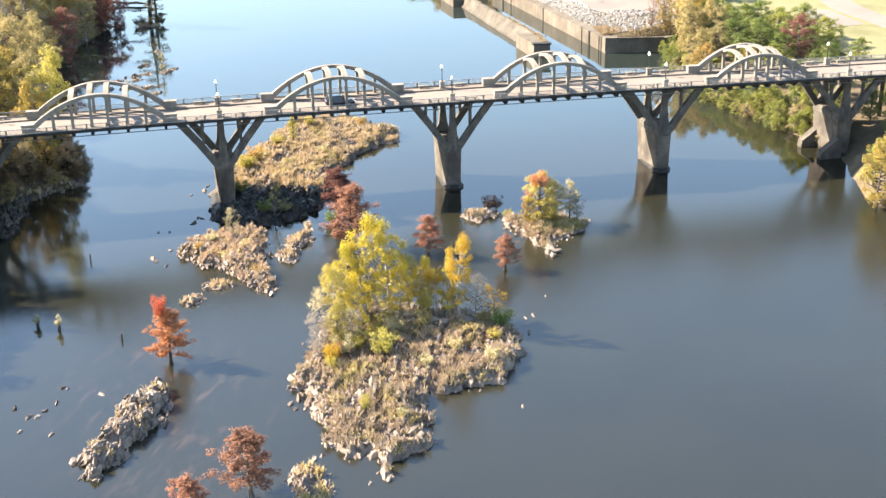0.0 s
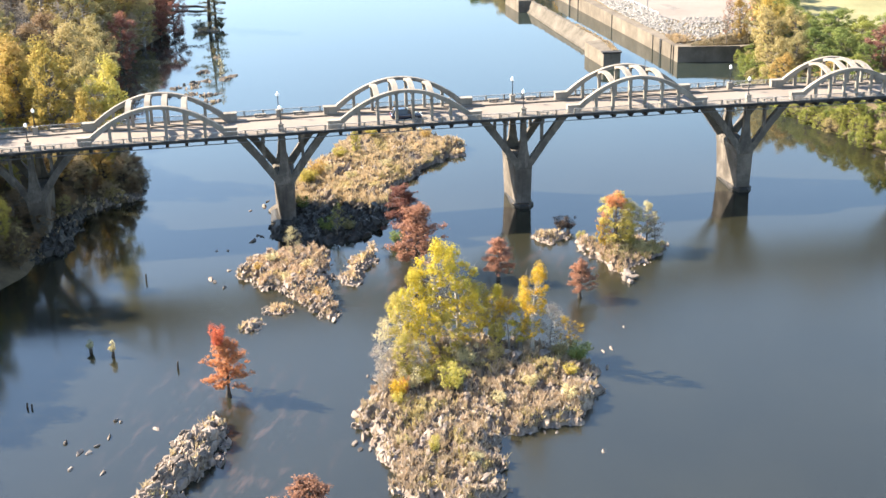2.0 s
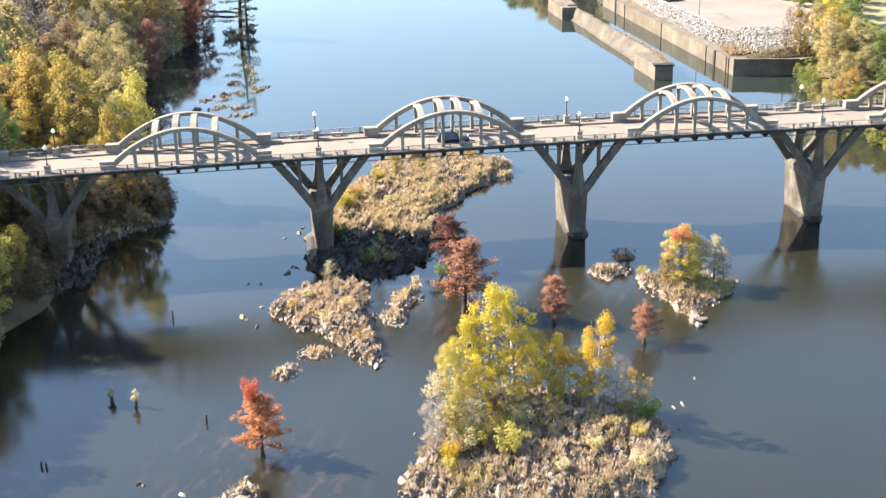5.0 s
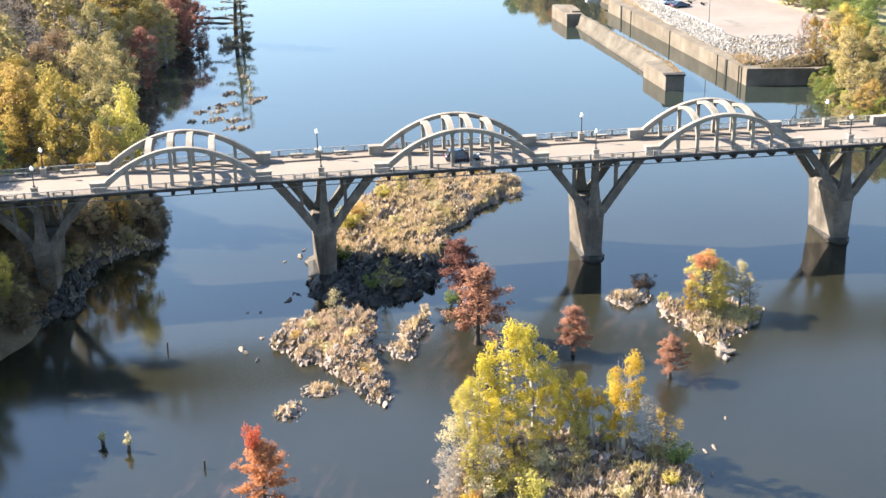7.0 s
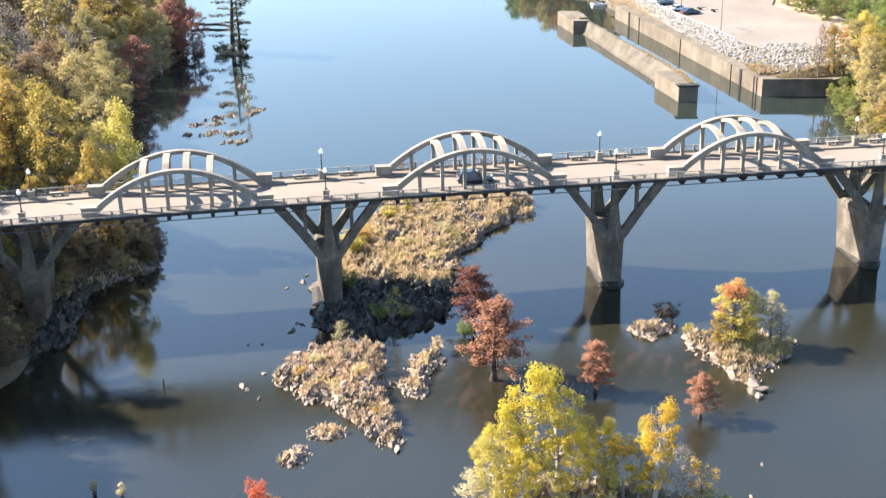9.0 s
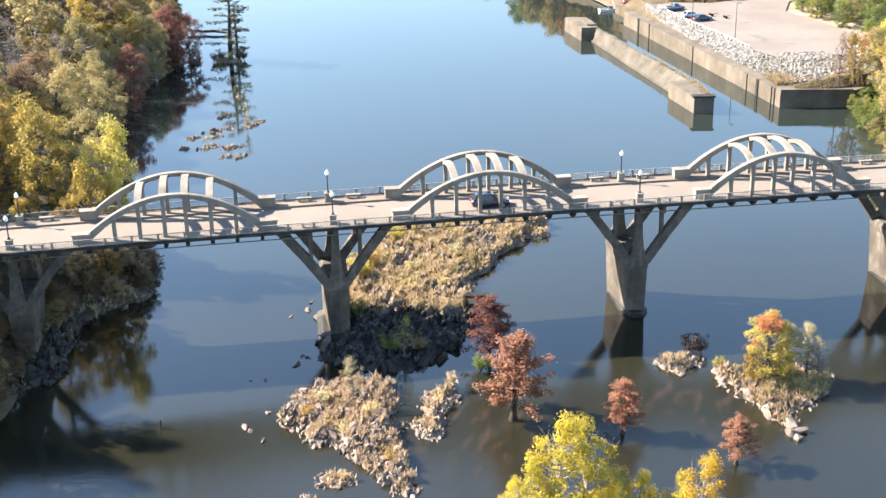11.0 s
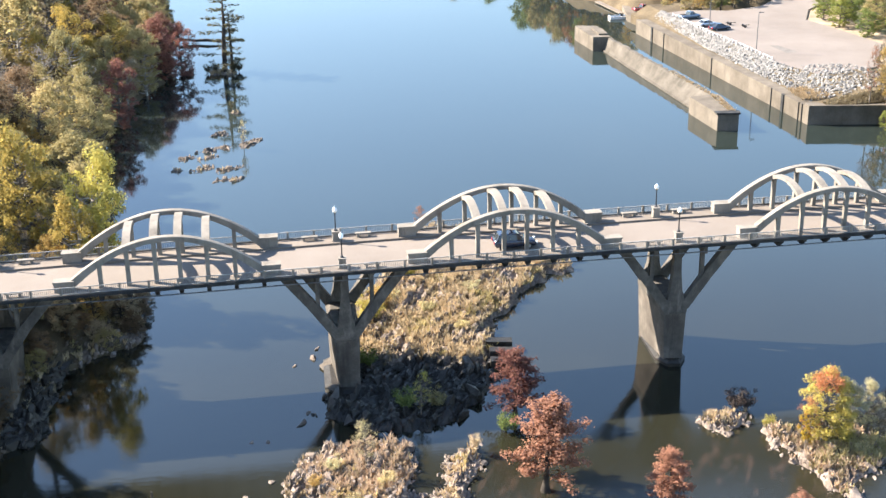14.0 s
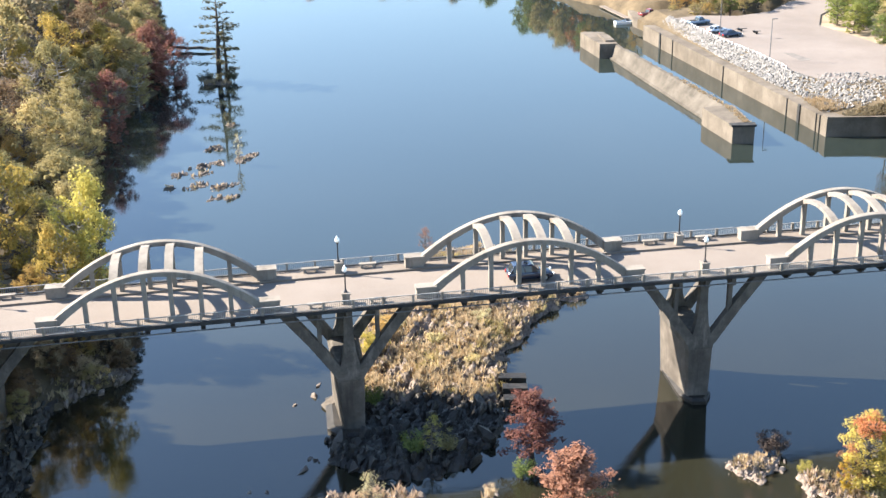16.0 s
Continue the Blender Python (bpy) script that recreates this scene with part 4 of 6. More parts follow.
def shore_distance(px, py, outline):
    """Distance to the outline, positive inside."""
    q = np.array(outline, float)
    inside = np.zeros(px.shape, bool)
    best = np.full(px.shape, 1e9)
    for (x0, y0), (x1, y1) in zip(q, np.roll(q, -1, axis=0)):
        cond = (y0 > py) != (y1 > py)
        with np.errstate(divide='ignore', invalid='ignore'):
            xx = (x1 - x0) * (py - y0) / (y1 - y0 if y1 != y0 else 1e-9) + x0
        inside ^= cond & (px < xx)
        t = np.clip(((px - x0) * (x1 - x0) + (py - y0) * (y1 - y0)) / ((x1 - x0) ** 2 + (y1 - y0) ** 2 + 1e-9), 0, 1)
        best = np.minimum(best, np.hypot(px - x0 - t * (x1 - x0), py - y0 - t * (y1 - y0)))
    return np.where(inside, best, -best)


RUBBLE = surface("brown_bank_rubble", (0.09, 0.072, 0.058), (0.17, 0.14, 0.115), (0.26, 0.22, 0.185), 0.9, 7, 0.9, bumps=0.6, dist=0.08, rand=0.35)
STONES = {}


def stone_meshes(material):
    """The rock shapes in another material, made once."""
    if material.name not in STONES:
        STONES[material.name] = []
        for me in ROCKS:
            c = me.copy()
            c.materials.clear()
            c.materials.append(material)
            STONES[material.name].append(c)
    return STONES[material.name]


def build_island(name, label, outline, high, big, small, grass, seed, step=0.32, green=0.2, size=0.6, bed=None, stone=None, crag=0.5, dry=None):
    r = random.Random(seed)
    isl = thing(name, (0, 0, 0), label, "island")
    q = np.array(outline)
    xs = np.arange(q[:, 0].min() - 1.5, q[:, 0].max() + 1.5, step)
    ys = np.arange(q[:, 1].min() - 1.5, q[:, 1].max() + 1.5, step)
    gx, gy = np.meshgrid(xs, ys)
    ragged = min(1.0, math.sqrt(np.ptp(q[:, 0]) * np.ptp(q[:, 1])) / 11)
    wob = ragged * np.array([[noise.noise((x * 0.38, y * 0.38, seed)) * 1.9 + noise.noise((x * 1.2, y * 1.2, seed)) * 0.9 for x in xs] for y in ys])
    d = shore_distance(gx, gy, outline) + wob
    lump = np.array([[noise.noise((x * 0.22, y * 0.22, seed + 5)) for x in xs] for y in ys])
    along = gx * math.cos(STRIKE) + gy * math.sin(STRIKE)
    across = -gx * math.sin(STRIKE) + gy * math.cos(STRIKE)
    ridge = np.array([[noise.noise((a * 0.35, b * 1.5, seed + 9)) for a, b in zip(ra, rb)] for ra, rb in zip(along, across)])
    hz = np.where(d > 0, np.clip(d / 1.6, 0, 1) ** 0.7 * (high * (0.62 + 0.5 * lump) + 0.75 * ridge * min(1.0, high)), np.maximum(d, -1.5) * 0.5)
    # jagged crests of tilted strata
    crest = np.array([[(1 - 2.6 * abs(noise.noise((a * 0.42, b * 1.1, seed + 20)))) * 0.6 + (1 - 2.6 * abs(noise.noise((a * 1.1, b * 2.6, seed + 30)))) * 0.4 for a, b in zip(ra, rb)] for ra, rb in zip(along, across)])
    hz = hz - 0.12 + np.where(d > 0.15, np.clip(d, 0, 1), 0) * crag * crest * (0.6 + 0.8 * np.clip(lump + 0.3, 0, 1))

    def height(x, y):
        i = min(max(int(round((x - xs[0]) / step)), 0), len(xs) - 1)
        j = min(max(int(round((y - ys[0]) / step)), 0), len(ys) - 1)
        return float(hz[j, i]), float(d[j, i])

    ids = -np.ones(gx.shape, int)
    keep = d > -1.6
    ids[keep] = np.arange(keep.sum())
    verts = np.stack([gx[keep], gy[keep], hz[keep]], 1).tolist()
    faces = []
    for j in range(len(ys) - 1):
        for i in range(len(xs) - 1):
            f = (ids[j, i], ids[j, i + 1], ids[j + 1, i + 1], ids[j + 1, i])
            if min(f) >= 0:
                faces.append([int(k) for k in f])
    me = bpy.data.meshes.new("soil")
    me.from_pydata(verts, [], faces)
    part("soil", me, bed or ROCKBED, isl)

    def spot(lo=0.1):
        lo = min(lo, float(d.max()) * 0.3)
        while True:
            x, y = r.uniform(xs[0], xs[-1]), r.uniform(ys[0], ys[-1])
            z, dd = height(x, y)
            if dd > lo:
                return x, y, z, dd

    for i in range(big):
        x, y, z, dd = spot(-0.2)
        s = size * (0.65 + 1.25 * r.random() ** 2)
        ob = part("rock", (stone_meshes(stone) if stone else ROCKS)[i % len(ROCKS)], stone or ROCK, isl)
        ob.matrix_basis = rock_matrix(r, x, y, max(z, -0.05) + 0.02 * s, s)
    mats = []
    for i in range(int(small * 1.05)):
        x, y, z, dd = spot(-0.25)
        s = size * (0.28 + 0.75 * r.random() ** 1.6)
        mats.append(rock_matrix(r, x, y, max(z, -0.1) + 0.01, s))
    if mats:
        joined_rocks("small_rock", mats, isl, stone or ROCK)
    pd, pg = [], []
    for i in range(grass):
        x, y, z, dd = spot(0.5)
        n = noise.noise((x * 0.25, y * 0.25, seed + 2))
        if n < -0.08 and r.random() < 0.85:
            continue
        (pg if n + r.gauss(0, 0.12) > 0.55 - green else pd).append((x, y, z))
    brush = []
    for i in range(int(grass * 0.22)):
        x, y, z, dd = spot(0.2)
        if noise.noise((x * 0.5, y * 0.5, seed + 7)) > -0.1:
            brush.append((x, y, z))
    if brush:
        tufts("dead_brush", brush, isl, BROWN, 0.55, 7, seed + 4)
    if pd:
        tufts("dry_grass", pd, isl, dry or DRYGRASS, 0.55, 8, seed)
    if pg:
        tufts("green_grass", pg, isl, GREENGRASS, 0.5, 8, seed + 1)
    return height


MAIN = [(-27.4, 143.8), (-28.6, 138.5), (-30.2, 135.0), (-31.2, 133.0), (-31.2, 127.0), (-30.6, 124.0), (-29.5, 120.3), (-29.2, 116.7), (-27.8, 113.6), (-25.8, 114.6), (-24.8, 109.2), (-23.2, 111.4), (-20.3, 114.0), (-18.7, 118.3), (-17.0, 124.4), (-14.5, 125.7), (-11.8, 126.0), (-8.7, 125.7), (-7.0, 128.3), (-4.8, 132.8), (-4.4, 138.2), (-5.6, 141.2), (-8.2, 144.0), (-14, 147.0), (-19, 149.2), (-23.7, 149.5)]
main_h = build_island("rocky_island", "rocky river island with dry grass and bleached boulders", MAIN, 1.5, 260, 2300, 3600, 3, size=0.66, dry=FADEDGRASS)
REAR = [(-34.4, 200), (-33.6, 208), (-32.4, 215), (-27.5, 222.8), (-24.4, 229.2), (-22.5, 235.5), (-17, 238), (-12.6, 236.5), (-7.4, 231.6), (-3.4, 225.9), (-4.6, 220.4), (-9.0, 217.6), (-13.6, 211.5), (-17.2, 206.0), (-18.0, 199.0), (-19.4, 195.6), (-24.0, 196.4), (-29.0, 197.4), (-33.5, 198.0)]
rear_h = build_island("rocky_island", "long rocky island with tan brush under the bridge pier", REAR, 1.6, 290, 4600, 4200, 5, green=0.2)
# ledge rock coloured dark in place of the bridge's shade
SHADED_LEDGE = [(-33.8, 198.4), (-28.6, 198.2), (-23.0, 197.2), (-18.4, 196.4), (-19.8, 193.0), (-22.2, 188.0), (-25.6, 183.6), (-30.4, 182.6), (-34.5, 183.6), (-38.2, 186.6), (-39.0, 190), (-36.5, 192.5)]
shaded_ledge_h = build_island("rock_ledge", "wet rock ledge with pools, coloured dark for the bridge's shade", SHADED_LEDGE, 0.7, 130, 350, 0, 6, size=1.0, bed=WET_SHADE_ROCK, stone=WET_SHADE_ROCK)
ISB = [(-43.7, 174.9), (-41.8, 178.8), (-38.5, 180.6), (-35.4, 181.4), (-30.6, 179.6), (-31.2, 175.4), (-32.0, 167.3), (-30.8, 160.0), (-31.9, 157.2), (-33.5, 157.6), (-34.9, 161.9), (-37.0, 164.7), (-39.9, 169.0), (-42.5, 171.9)]
b_h = build_island("rocky_island", "low brushy rock island with pale boulders", ISB, 1.1, 190, 1300, 1200, 7, size=0.85, dry=FADEDGRASS)
build_island("rock_outcrop", "narrow jagged rock ledge standing in the river", [(-30.0, 170.4), (-27.2, 176.6), (-24.4, 178.6), (-24.8, 175.6), (-27.9, 167.6), (-29.8, 167.2)], 1.0, 42, 260, 60, 9)
D = [(3.6, 177.2), (5.5, 178.4), (8.6, 175.2), (11.3, 176.0), (15.2, 173.0), (14.6, 169.2), (11.4, 167.6), (9.2, 165.4), (7.6, 162.6), (6.5, 163.8), (6.0, 168.1), (4.2, 173.8)]
d_h = build_island("rocky_island", "small rock islet with pale slabs and autumn trees", D, 0.8, 90, 900, 900, 11, size=0.45, green=0.6, dry=FADEDGRASS)
build_island("rock_outcrop", "pale low rock ledge beside the bridge pier", [(-2.1, 179.6), (1.4, 181.2), (4.7, 180.4), (3.0, 178.0), (0.2, 176.0), (-1.8, 177.7)], 0.8, 34, 260, 90, 13, size=0.45)
F = [(-54.4, 115.6), (-53.6, 120.0), (-51.9, 122.0), (-51.3, 126.8), (-49.0, 131.0), (-47.0, 133.6), (-45.2, 132.8), (-45.2, 128.0), (-47.4, 123.9), (-49.6, 120.4), (-50.1, 117.9), (-52.0, 115.7)]
build_island("rock_outcrop", "bare jagged grey rock ridge rising from the water", F, 1.6, 260, 900, 80, 15, size=0.85, crag=0.9)
build_island("rock_outcrop", "small boulder islet with a few weeds", [(-34.0, 111.0), (-33.1, 113.6), (-31.2, 112.8), (-29.9, 108.4), (-30.4, 104.5), (-32.0, 104.0), (-33.4, 107.0)], 0.8, 34, 240, 80, 17, green=0.6)
build_island("rock_outcrop", "broken rocks breaking the water surface", [(-40.2, 162.8), (-37.4, 163.2), (-36.2, 160.6), (-38.4, 160.0), (-40.4, 160.6)], 0.35, 14, 90, 18, 19, size=0.6)
build_island("rock_outcrop", "broken rocks breaking the water surface", [(-43.2, 157.6), (-41.6, 160.0), (-40.0, 158.6), (-41.4, 155.4), (-43.2, 155.6)], 0.35, 14, 90, 18, 21, size=0.55)
# islets upstream of the bridge
for k, (x, y, l, w, h) in enumerate([(-46.0, 304.8, 0.6, 0.5, 0.4), (-48.9, 291.5, 1.4, 0.7, 0.5), (-50.6, 282.2, 1.7, 0.6, 0.45), (-54.4, 278.5, 1.0, 0.6, 0.4), (-55.9, 272.3, 0.6, 0.3, 0.2), (-48.3, 283.2, 0.9, 0.8, 0.4), (-44.4, 284.0, 1.5, 0.8, 0.5), (-51.0, 278.3, 1.4, 0.5, 0.3), (-51.7, 272.3, 1.6, 0.6, 0.3), (-47.4, 271.4, 1.9, 0.6, 0.3), (-48.8, 266.2, 1.0, 0.4, 0.25), (-46.7, 265.7, 0.7, 0.4, 0.25), (-42.8, 286.6, 0.8, 0.3, 0.25)]):
    ca, sa = math.cos(0.5), math.sin(0.5)
    pl = [(x + ca * l * g * math.cos(t) - sa * w * g * math.sin(t), y + (sa * l * g * math.cos(t) + ca * w * g * math.sin(t)) * 1.3) for i, t in enumerate(np.arange(0, 6.28, 0.7)) for g in ((1.45, 0.9, 1.25)[(i + k) % 3],)]
    build_island("rock_outcrop", "dark weedy rock cluster in the upstream shallows", pl, h * 1.4, 18, 70, 3, 40 + k, step=0.3, size=0.55, green=-0.6, bed=WET_SHADE_ROCK, stone=RUBBLE)
build_island("sand_bar", "low weedy bar in the shallows below the pines", [(-52, 335.4), (-49, 337.2), (-45.6, 336.8), (-44.2, 335.0), (-46, 333.8), (-50, 334.0)], 0.3, 8, 60, 160, 60, step=0.4, size=0.5, green=-0.6)
# rocky spit on the bank beneath the bridge
build_island("rocky_bank", "shaded rocky bank below the bridge end", [(-72, 183), (-69.5, 188), (-67.8, 193), (-66.2, 203), (-61.8, 209), (-58.4, 215), (-59.2, 221), (-64.5, 226), (-72, 228), (-80, 215), (-80, 190)], 1.4, 120, 700, 700, 31, step=0.6, size=0.7, bed=EARTH, stone=RUBBLE)

# the dark rock colour holds the shade of bridge and trees
build_island("rocky_bank", "ledges coloured dark for shade at the foot of the bridge bank", [(-65.8, 205), (-66.4, 199.5), (-66.6, 190), (-68.8, 186), (-71.6, 183.6), (-76, 182.0), (-78, 186), (-74, 192), (-71, 197), (-70, 204)], 1.3, 110, 420, 0, 33, step=0.4, size=1.0, bed=WET_SHADE_ROCK, stone=WET_SHADE_ROCK, crag=0.9)
build_island("rocky_bank", "sunlit rock ledges along the point of the bank", [(-66, 204.4), (-62, 205.9), (-59.3, 207.9), (-57.7, 210.2), (-58.0, 213), (-61, 211.5), (-64.5, 208.5), (-67, 207)], 0.9, 70, 260, 20, 35, step=0.35, size=0.8, bed=EARTH, stone=RUBBLE)

# lone rocks
r = random.Random(5)
lone = [(-47.0, 173.0, 0.9), (-46.4, 172.2, 0.6), (-45.2, 170.1, 1.0), (-44.5, 176.0, 0.7), (-61.5, 132.6, 0.8), (-59.9, 130.1, 0.7), (-56.5, 136.5, 0.6), (-60.4, 127.1, 0.8), (-57.3, 125.5, 0.6), (-52.4, 133.4, 0.9), (-56.1, 135.7, 0.5), (-57.2, 132.6, 0.6), (-59.0, 129.8, 0.7), (-58.2, 131.2, 0.5), (-7.9, 120.2, 0.55), (2.5, 147.8, 0.7), (-2.5, 137.7, 0.55), (-0.6, 142.3, 0.6), (-1.8, 142.0, 0.5), (-30.2, 114.9, 0.7), (-31.0, 114.5, 0.5), (-26.3, 108.5, 0.5), (-38.1, 162.0, 0.6), (-38.9, 201.0, 0.9), (-38.2, 203.5, 0.7), (-41.0, 199.5, 0.5), (-40.2, 188.6, 1.0), (-41.0, 186.5, 0.8), (-44.5, 183.3, 0.5), (-46.2, 183.6, 0.35), (-31.6, 132.6, 1.1), (-32.2, 126.6, 0.9), (-31.8, 125.2, 0.8), (4.0, 171.5, 0.6)]
for i, (x, y, s) in enumerate(lone):
    ob = tagged(part("rock", ROCKS[i % 9], ROCK), "single weathered rock breaking the river surface", "rock", "rocks in the river")
    ob.matrix_basis = rock_matrix(r, x, y, -0.16 * s, s * 1.35)
# pale slabs at the point of the small islet and on the main island
for x, y, z, l, w, rz in ((7.6, 163.6, 0.35, 2.4, 1.0, 1.5), (7.9, 162.0, 0.2, 2.2, 0.8, 0.2), (7.0, 161.9, 0.15, 1.6, 1.0, 2.2), (7.3, 160.9, 0.1, 0.9, 0.8, 0.5), (-9.5, 139.8, 1.5, 1.8, 1.3, 0.4), (-12.4, 140.2, 1.5, 1.4, 1.1, 1.0), (-13.4, 141.0, 1.4, 1.5, 0.9, 0.3)):
    ob = tagged(part("rock_slab", ROCKS[3], ROCK), "pale flat boulder lying on the rocky shore", "rock", "pale slabs")
    ob.matrix_basis = pose(x, y, z, 8, -10, math.degrees(rz)) @ Matrix.Diagonal((l, w, 0.7 if l > 2 else 1.0, 1))

# ---- trees on the islands ----
plant("cypress", -44.8, 139.4, 0, 6.8, 1.25, RUST, DARKBARK, "rust-orange swamp cypress standing in open water", variant=0)
plant("cypress", -37.6, 108.7, 0, 7.6, 1.25, ROSE, BARK, "rosy-rust swamp cypress with a pale buttressed trunk in shallow water", variant=1)
plant("cypress", -43.4, 104.5, 0, 5.8, 1.2, ROSE, BARK, "rosy-rust swamp cypress standing in shallow water", variant=2)
plant("cypress", -0.4, 157.5, 0, 5.2, 1.29, ROSE, DARKBARK, "small rosy swamp cypress with a dark trunk in the river", variant=1)
plant("cypress", -9.4, 165.1, 0, 6.0, 1.23, ROSE, DARKBARK, "small rosy swamp cypress with a dark trunk in the river", variant=2)
plant("cypress", -19.6, 169.8, 0, 9.9, 1.21, ROSE, DARKBARK, "tall rosy swamp cypress at the edge of the rocky island", variant=0)
plant("cypress", -18.7, 172.5, 0, 6.5, 0.7, ROSE, BARK, "dull red swamp cypress behind a taller one", variant=1)
plant("cypress", -19.5, 183.4, 0, 8.0, 1.23, SHADED_MAROON, DARKBARK, "maroon swamp cypress coloured dark for the bridge's shade", variant=2)
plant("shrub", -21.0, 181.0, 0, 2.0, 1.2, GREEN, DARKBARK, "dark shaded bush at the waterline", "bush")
plant("shrub", -45.4, 139.6, 5.4, 3.7, 0.55, SCARLET, DARKBARK, "scarlet creeper in the top of a rust cypress", "creeper", name="red_creeper")
MT = [
    ("airy", -21.2, 144.8, 13.4, 0.82, YELLOW, PALEBARK, "tall yellow river birch with a pale trunk"),
    ("airy", -18.0, 146.4, 12.0, 0.8, YELLOW, PALEBARK, "yellow-leaved tree on the rocky island"),
    ("airy", -23.4, 143.8, 10.2, 0.85, YELLOW, PALEBARK, "yellow tree leaning over the rocky island"),
    ("airy", -25.2, 141.0, 8.6, 0.9, LIME, PALEBARK, "yellow-green tree at the island's edge"),
    ("airy", -22.6, 140.4, 8.0, 0.85, YELLOW, PALEBARK, "pale yellow sapling with a thin trunk"),
    ("sparse", -26.8, 139.6, 7.4, 0.8, PALE, PALEBARK, "thin half-bare tree with pale leaves"),
    ("airy", -25.6, 137.4, 6.2, 0.9, LIME, BARK, "pale yellow-green sapling thicket"),
    ("airy", -17.2, 143.4, 7.6, 0.95, YELLOW, PALEBARK, "yellow sapling in the island's thicket"),
    ("airy", -14.0, 145.4, 7.8, 0.9, YELLOW, PALEBARK, "yellow sapling in the island's thicket"),
    ("airy", -19.6, 141.6, 6.6, 0.95, LIME, PALEBARK, "yellow-green sapling in the island's thicket"),
    ("airy", -24.4, 146.2, 7.8, 0.9, YELLOW, PALEBARK, "yellow sapling at the island's edge"),
    ("airy", -15.6, 146.0, 8.0, 0.85, LIME, PALEBARK, "bushy yellow-green tree on the rocky island"),
    ("sparse", -13.6, 143.8, 6.2, 0.9, PALE, BARK, "low half-bare tree on the rocky island"),
    ("fine", -14.4, 142.6, 4.8, 0.75, BRIGHT, BARK, "bushy bright yellow tree on the rocky island"),
    ("slim", -10.4, 141.0, 12.0, 0.85, GOLD, PALEBARK, "slender golden tree with a forked white trunk"),
    ("slim", -11.4, 142.6, 8.4, 1.0, YELLOW, PALEBARK, "golden-leaved tree beside a taller one"),
    ("top", -12.6, 143.4, 7.2, 0.8, GOLD, PALEBARK, "thin golden sapling with leaves at its crown"),
    ("sparse", -8.0, 142.2, 6.4, 0.9, GREYTWIG, PALEBARK, "half-bare grey tree with few leaves"),
    ("sparse", -5.6, 142.0, 5.2, 1.0, GOLD, BARK, "sparse orange-leaved sapling leaning over the water"),
    ("sparse", -27.8, 137.0, 5.4, 0.9, GREYTWIG, PALEBARK, "bare grey sapling at the water's edge"),
    ("sparse", -28.2, 135.0, 4.4, 0.9, GREYTWIG, PALEBARK, "bare grey sapling at the water's edge"),
    ("sparse", -23.8, 137.6, 5.4, 0.9, PALE, PALEBARK, "thin sapling with scattered pale leaves"),
]
for kind, x, y, h, w, leaf, bark, label in MT:
    plant(kind, x, y, max(main_h(x, y)[0], 0.0) - 0.1, h, w, leaf, bark, label)
for x, y, h, w, leaf, label in [(-20.7, 134.0, 3.2, 1.05, BRIGHT, "bright lime-yellow bush"), (-26.7, 132.9, 3.0, 0.7, GOLD, "orange-yellow bush"), (-26.2, 133.4, 2.6, 0.5, RUST, "thin orange-leaved bush"), (-27.0, 131.6, 1.8, 0.8, BRIGHT, "small lime bush"), (-5.4, 139.2, 2.6, 1.2, GREEN, "dark green bush at the shore"), (-7.2, 140.4, 2.0, 1.2, OLIVE, "olive bush among boulders"), (-24.6, 121.6, 2.2, 0.5, BRIGHT, "thin lime sprout among rocks"), (-23.4, 136.4, 2.4, 1.2, LIME, "yellow-green bush"), (-18.4, 139.8, 2.4, 1.3, PALE, "pale dry bush"), (-15.0, 139.8, 2.0, 1.3, OLIVE, "olive bush"), (-25.4, 135.4, 2.6, 1.2, PALE, "pale dry bush"), (-20.8, 138.6, 2.4, 1.2, LIME, "yellow-green bush"), (-9.0, 129.8, 1.6, 1.2, PALE, "pale dry bush"), (-7.4, 135.2, 1.5, 1.2, LIME, "yellow-green bush"), (-21.0, 119.0, 1.4, 1.1, PALE, "pale dry bush"), (-27.6, 124.0, 1.3, 1.2, GREENGRASS, "low olive bush"), (-16.4, 130.0, 1.5, 1.3, PALE, "pale dry bush"), (-12.4, 133.4, 1.7, 1.3, GREENGRASS, "low olive bush")]:
    plant("shrub", x, y, max(main_h(x, y)[0], 0.0) - 0.05, h, w, leaf, BARK, label + " on the rocky island", "bush")
# small islet with its autumn trees
for kind, x, y, h, w, leaf, label in [("fine", 8.6, 172.0, 7.9, 1.15, LIME, "yellow autumn tree on a rock islet"), ("top", 8.4, 172.3, 8.6, 0.72, RUST, "orange-red tree rising through a yellow one"), ("airy", 6.5, 171.8, 4.6, 0.7, GOLD, "low orange-yellow tree on a rock islet"), ("sparse", 7.0, 172.4, 5.8, 0.7, RUST, "thin orange sapling on a rock islet"), ("airy", 11.2, 173.6, 6.2, 1.0, PALE, "pale half-bare tree on a rock islet"), ("airy", 13.2, 172.6, 6.2, 1.0, PALE, "pale half-bare tree on a rock islet"), ("fine", 9.8, 171.6, 4.6, 1.0, LIME, "yellow-green bushy tree on a rock islet"), ("sparse", 14.2, 172.0, 4.6, 1.0, GREYTWIG, "bare grey sapling on a rock islet")]:
    plant(kind, x, y, 0.5, h, w, leaf, BARK, label)
plant("shrub", 11.5, 170.0, 0.5, 1.5, 1.3, GREENGRASS, BARK, "low olive bush on a rock islet", "bush")
plant("shrub", 5.0, 176.6, 0.3, 1.2, 1.3, LIME, BARK, "low yellow-green bush on a rock islet", "bush")
plant("shrub", 3.0, 181.2, 0.1, 2.4, 1.15, SHADED_TWIG, DARKBARK, "leafless bush coloured dark for the bridge's shade", "bush")
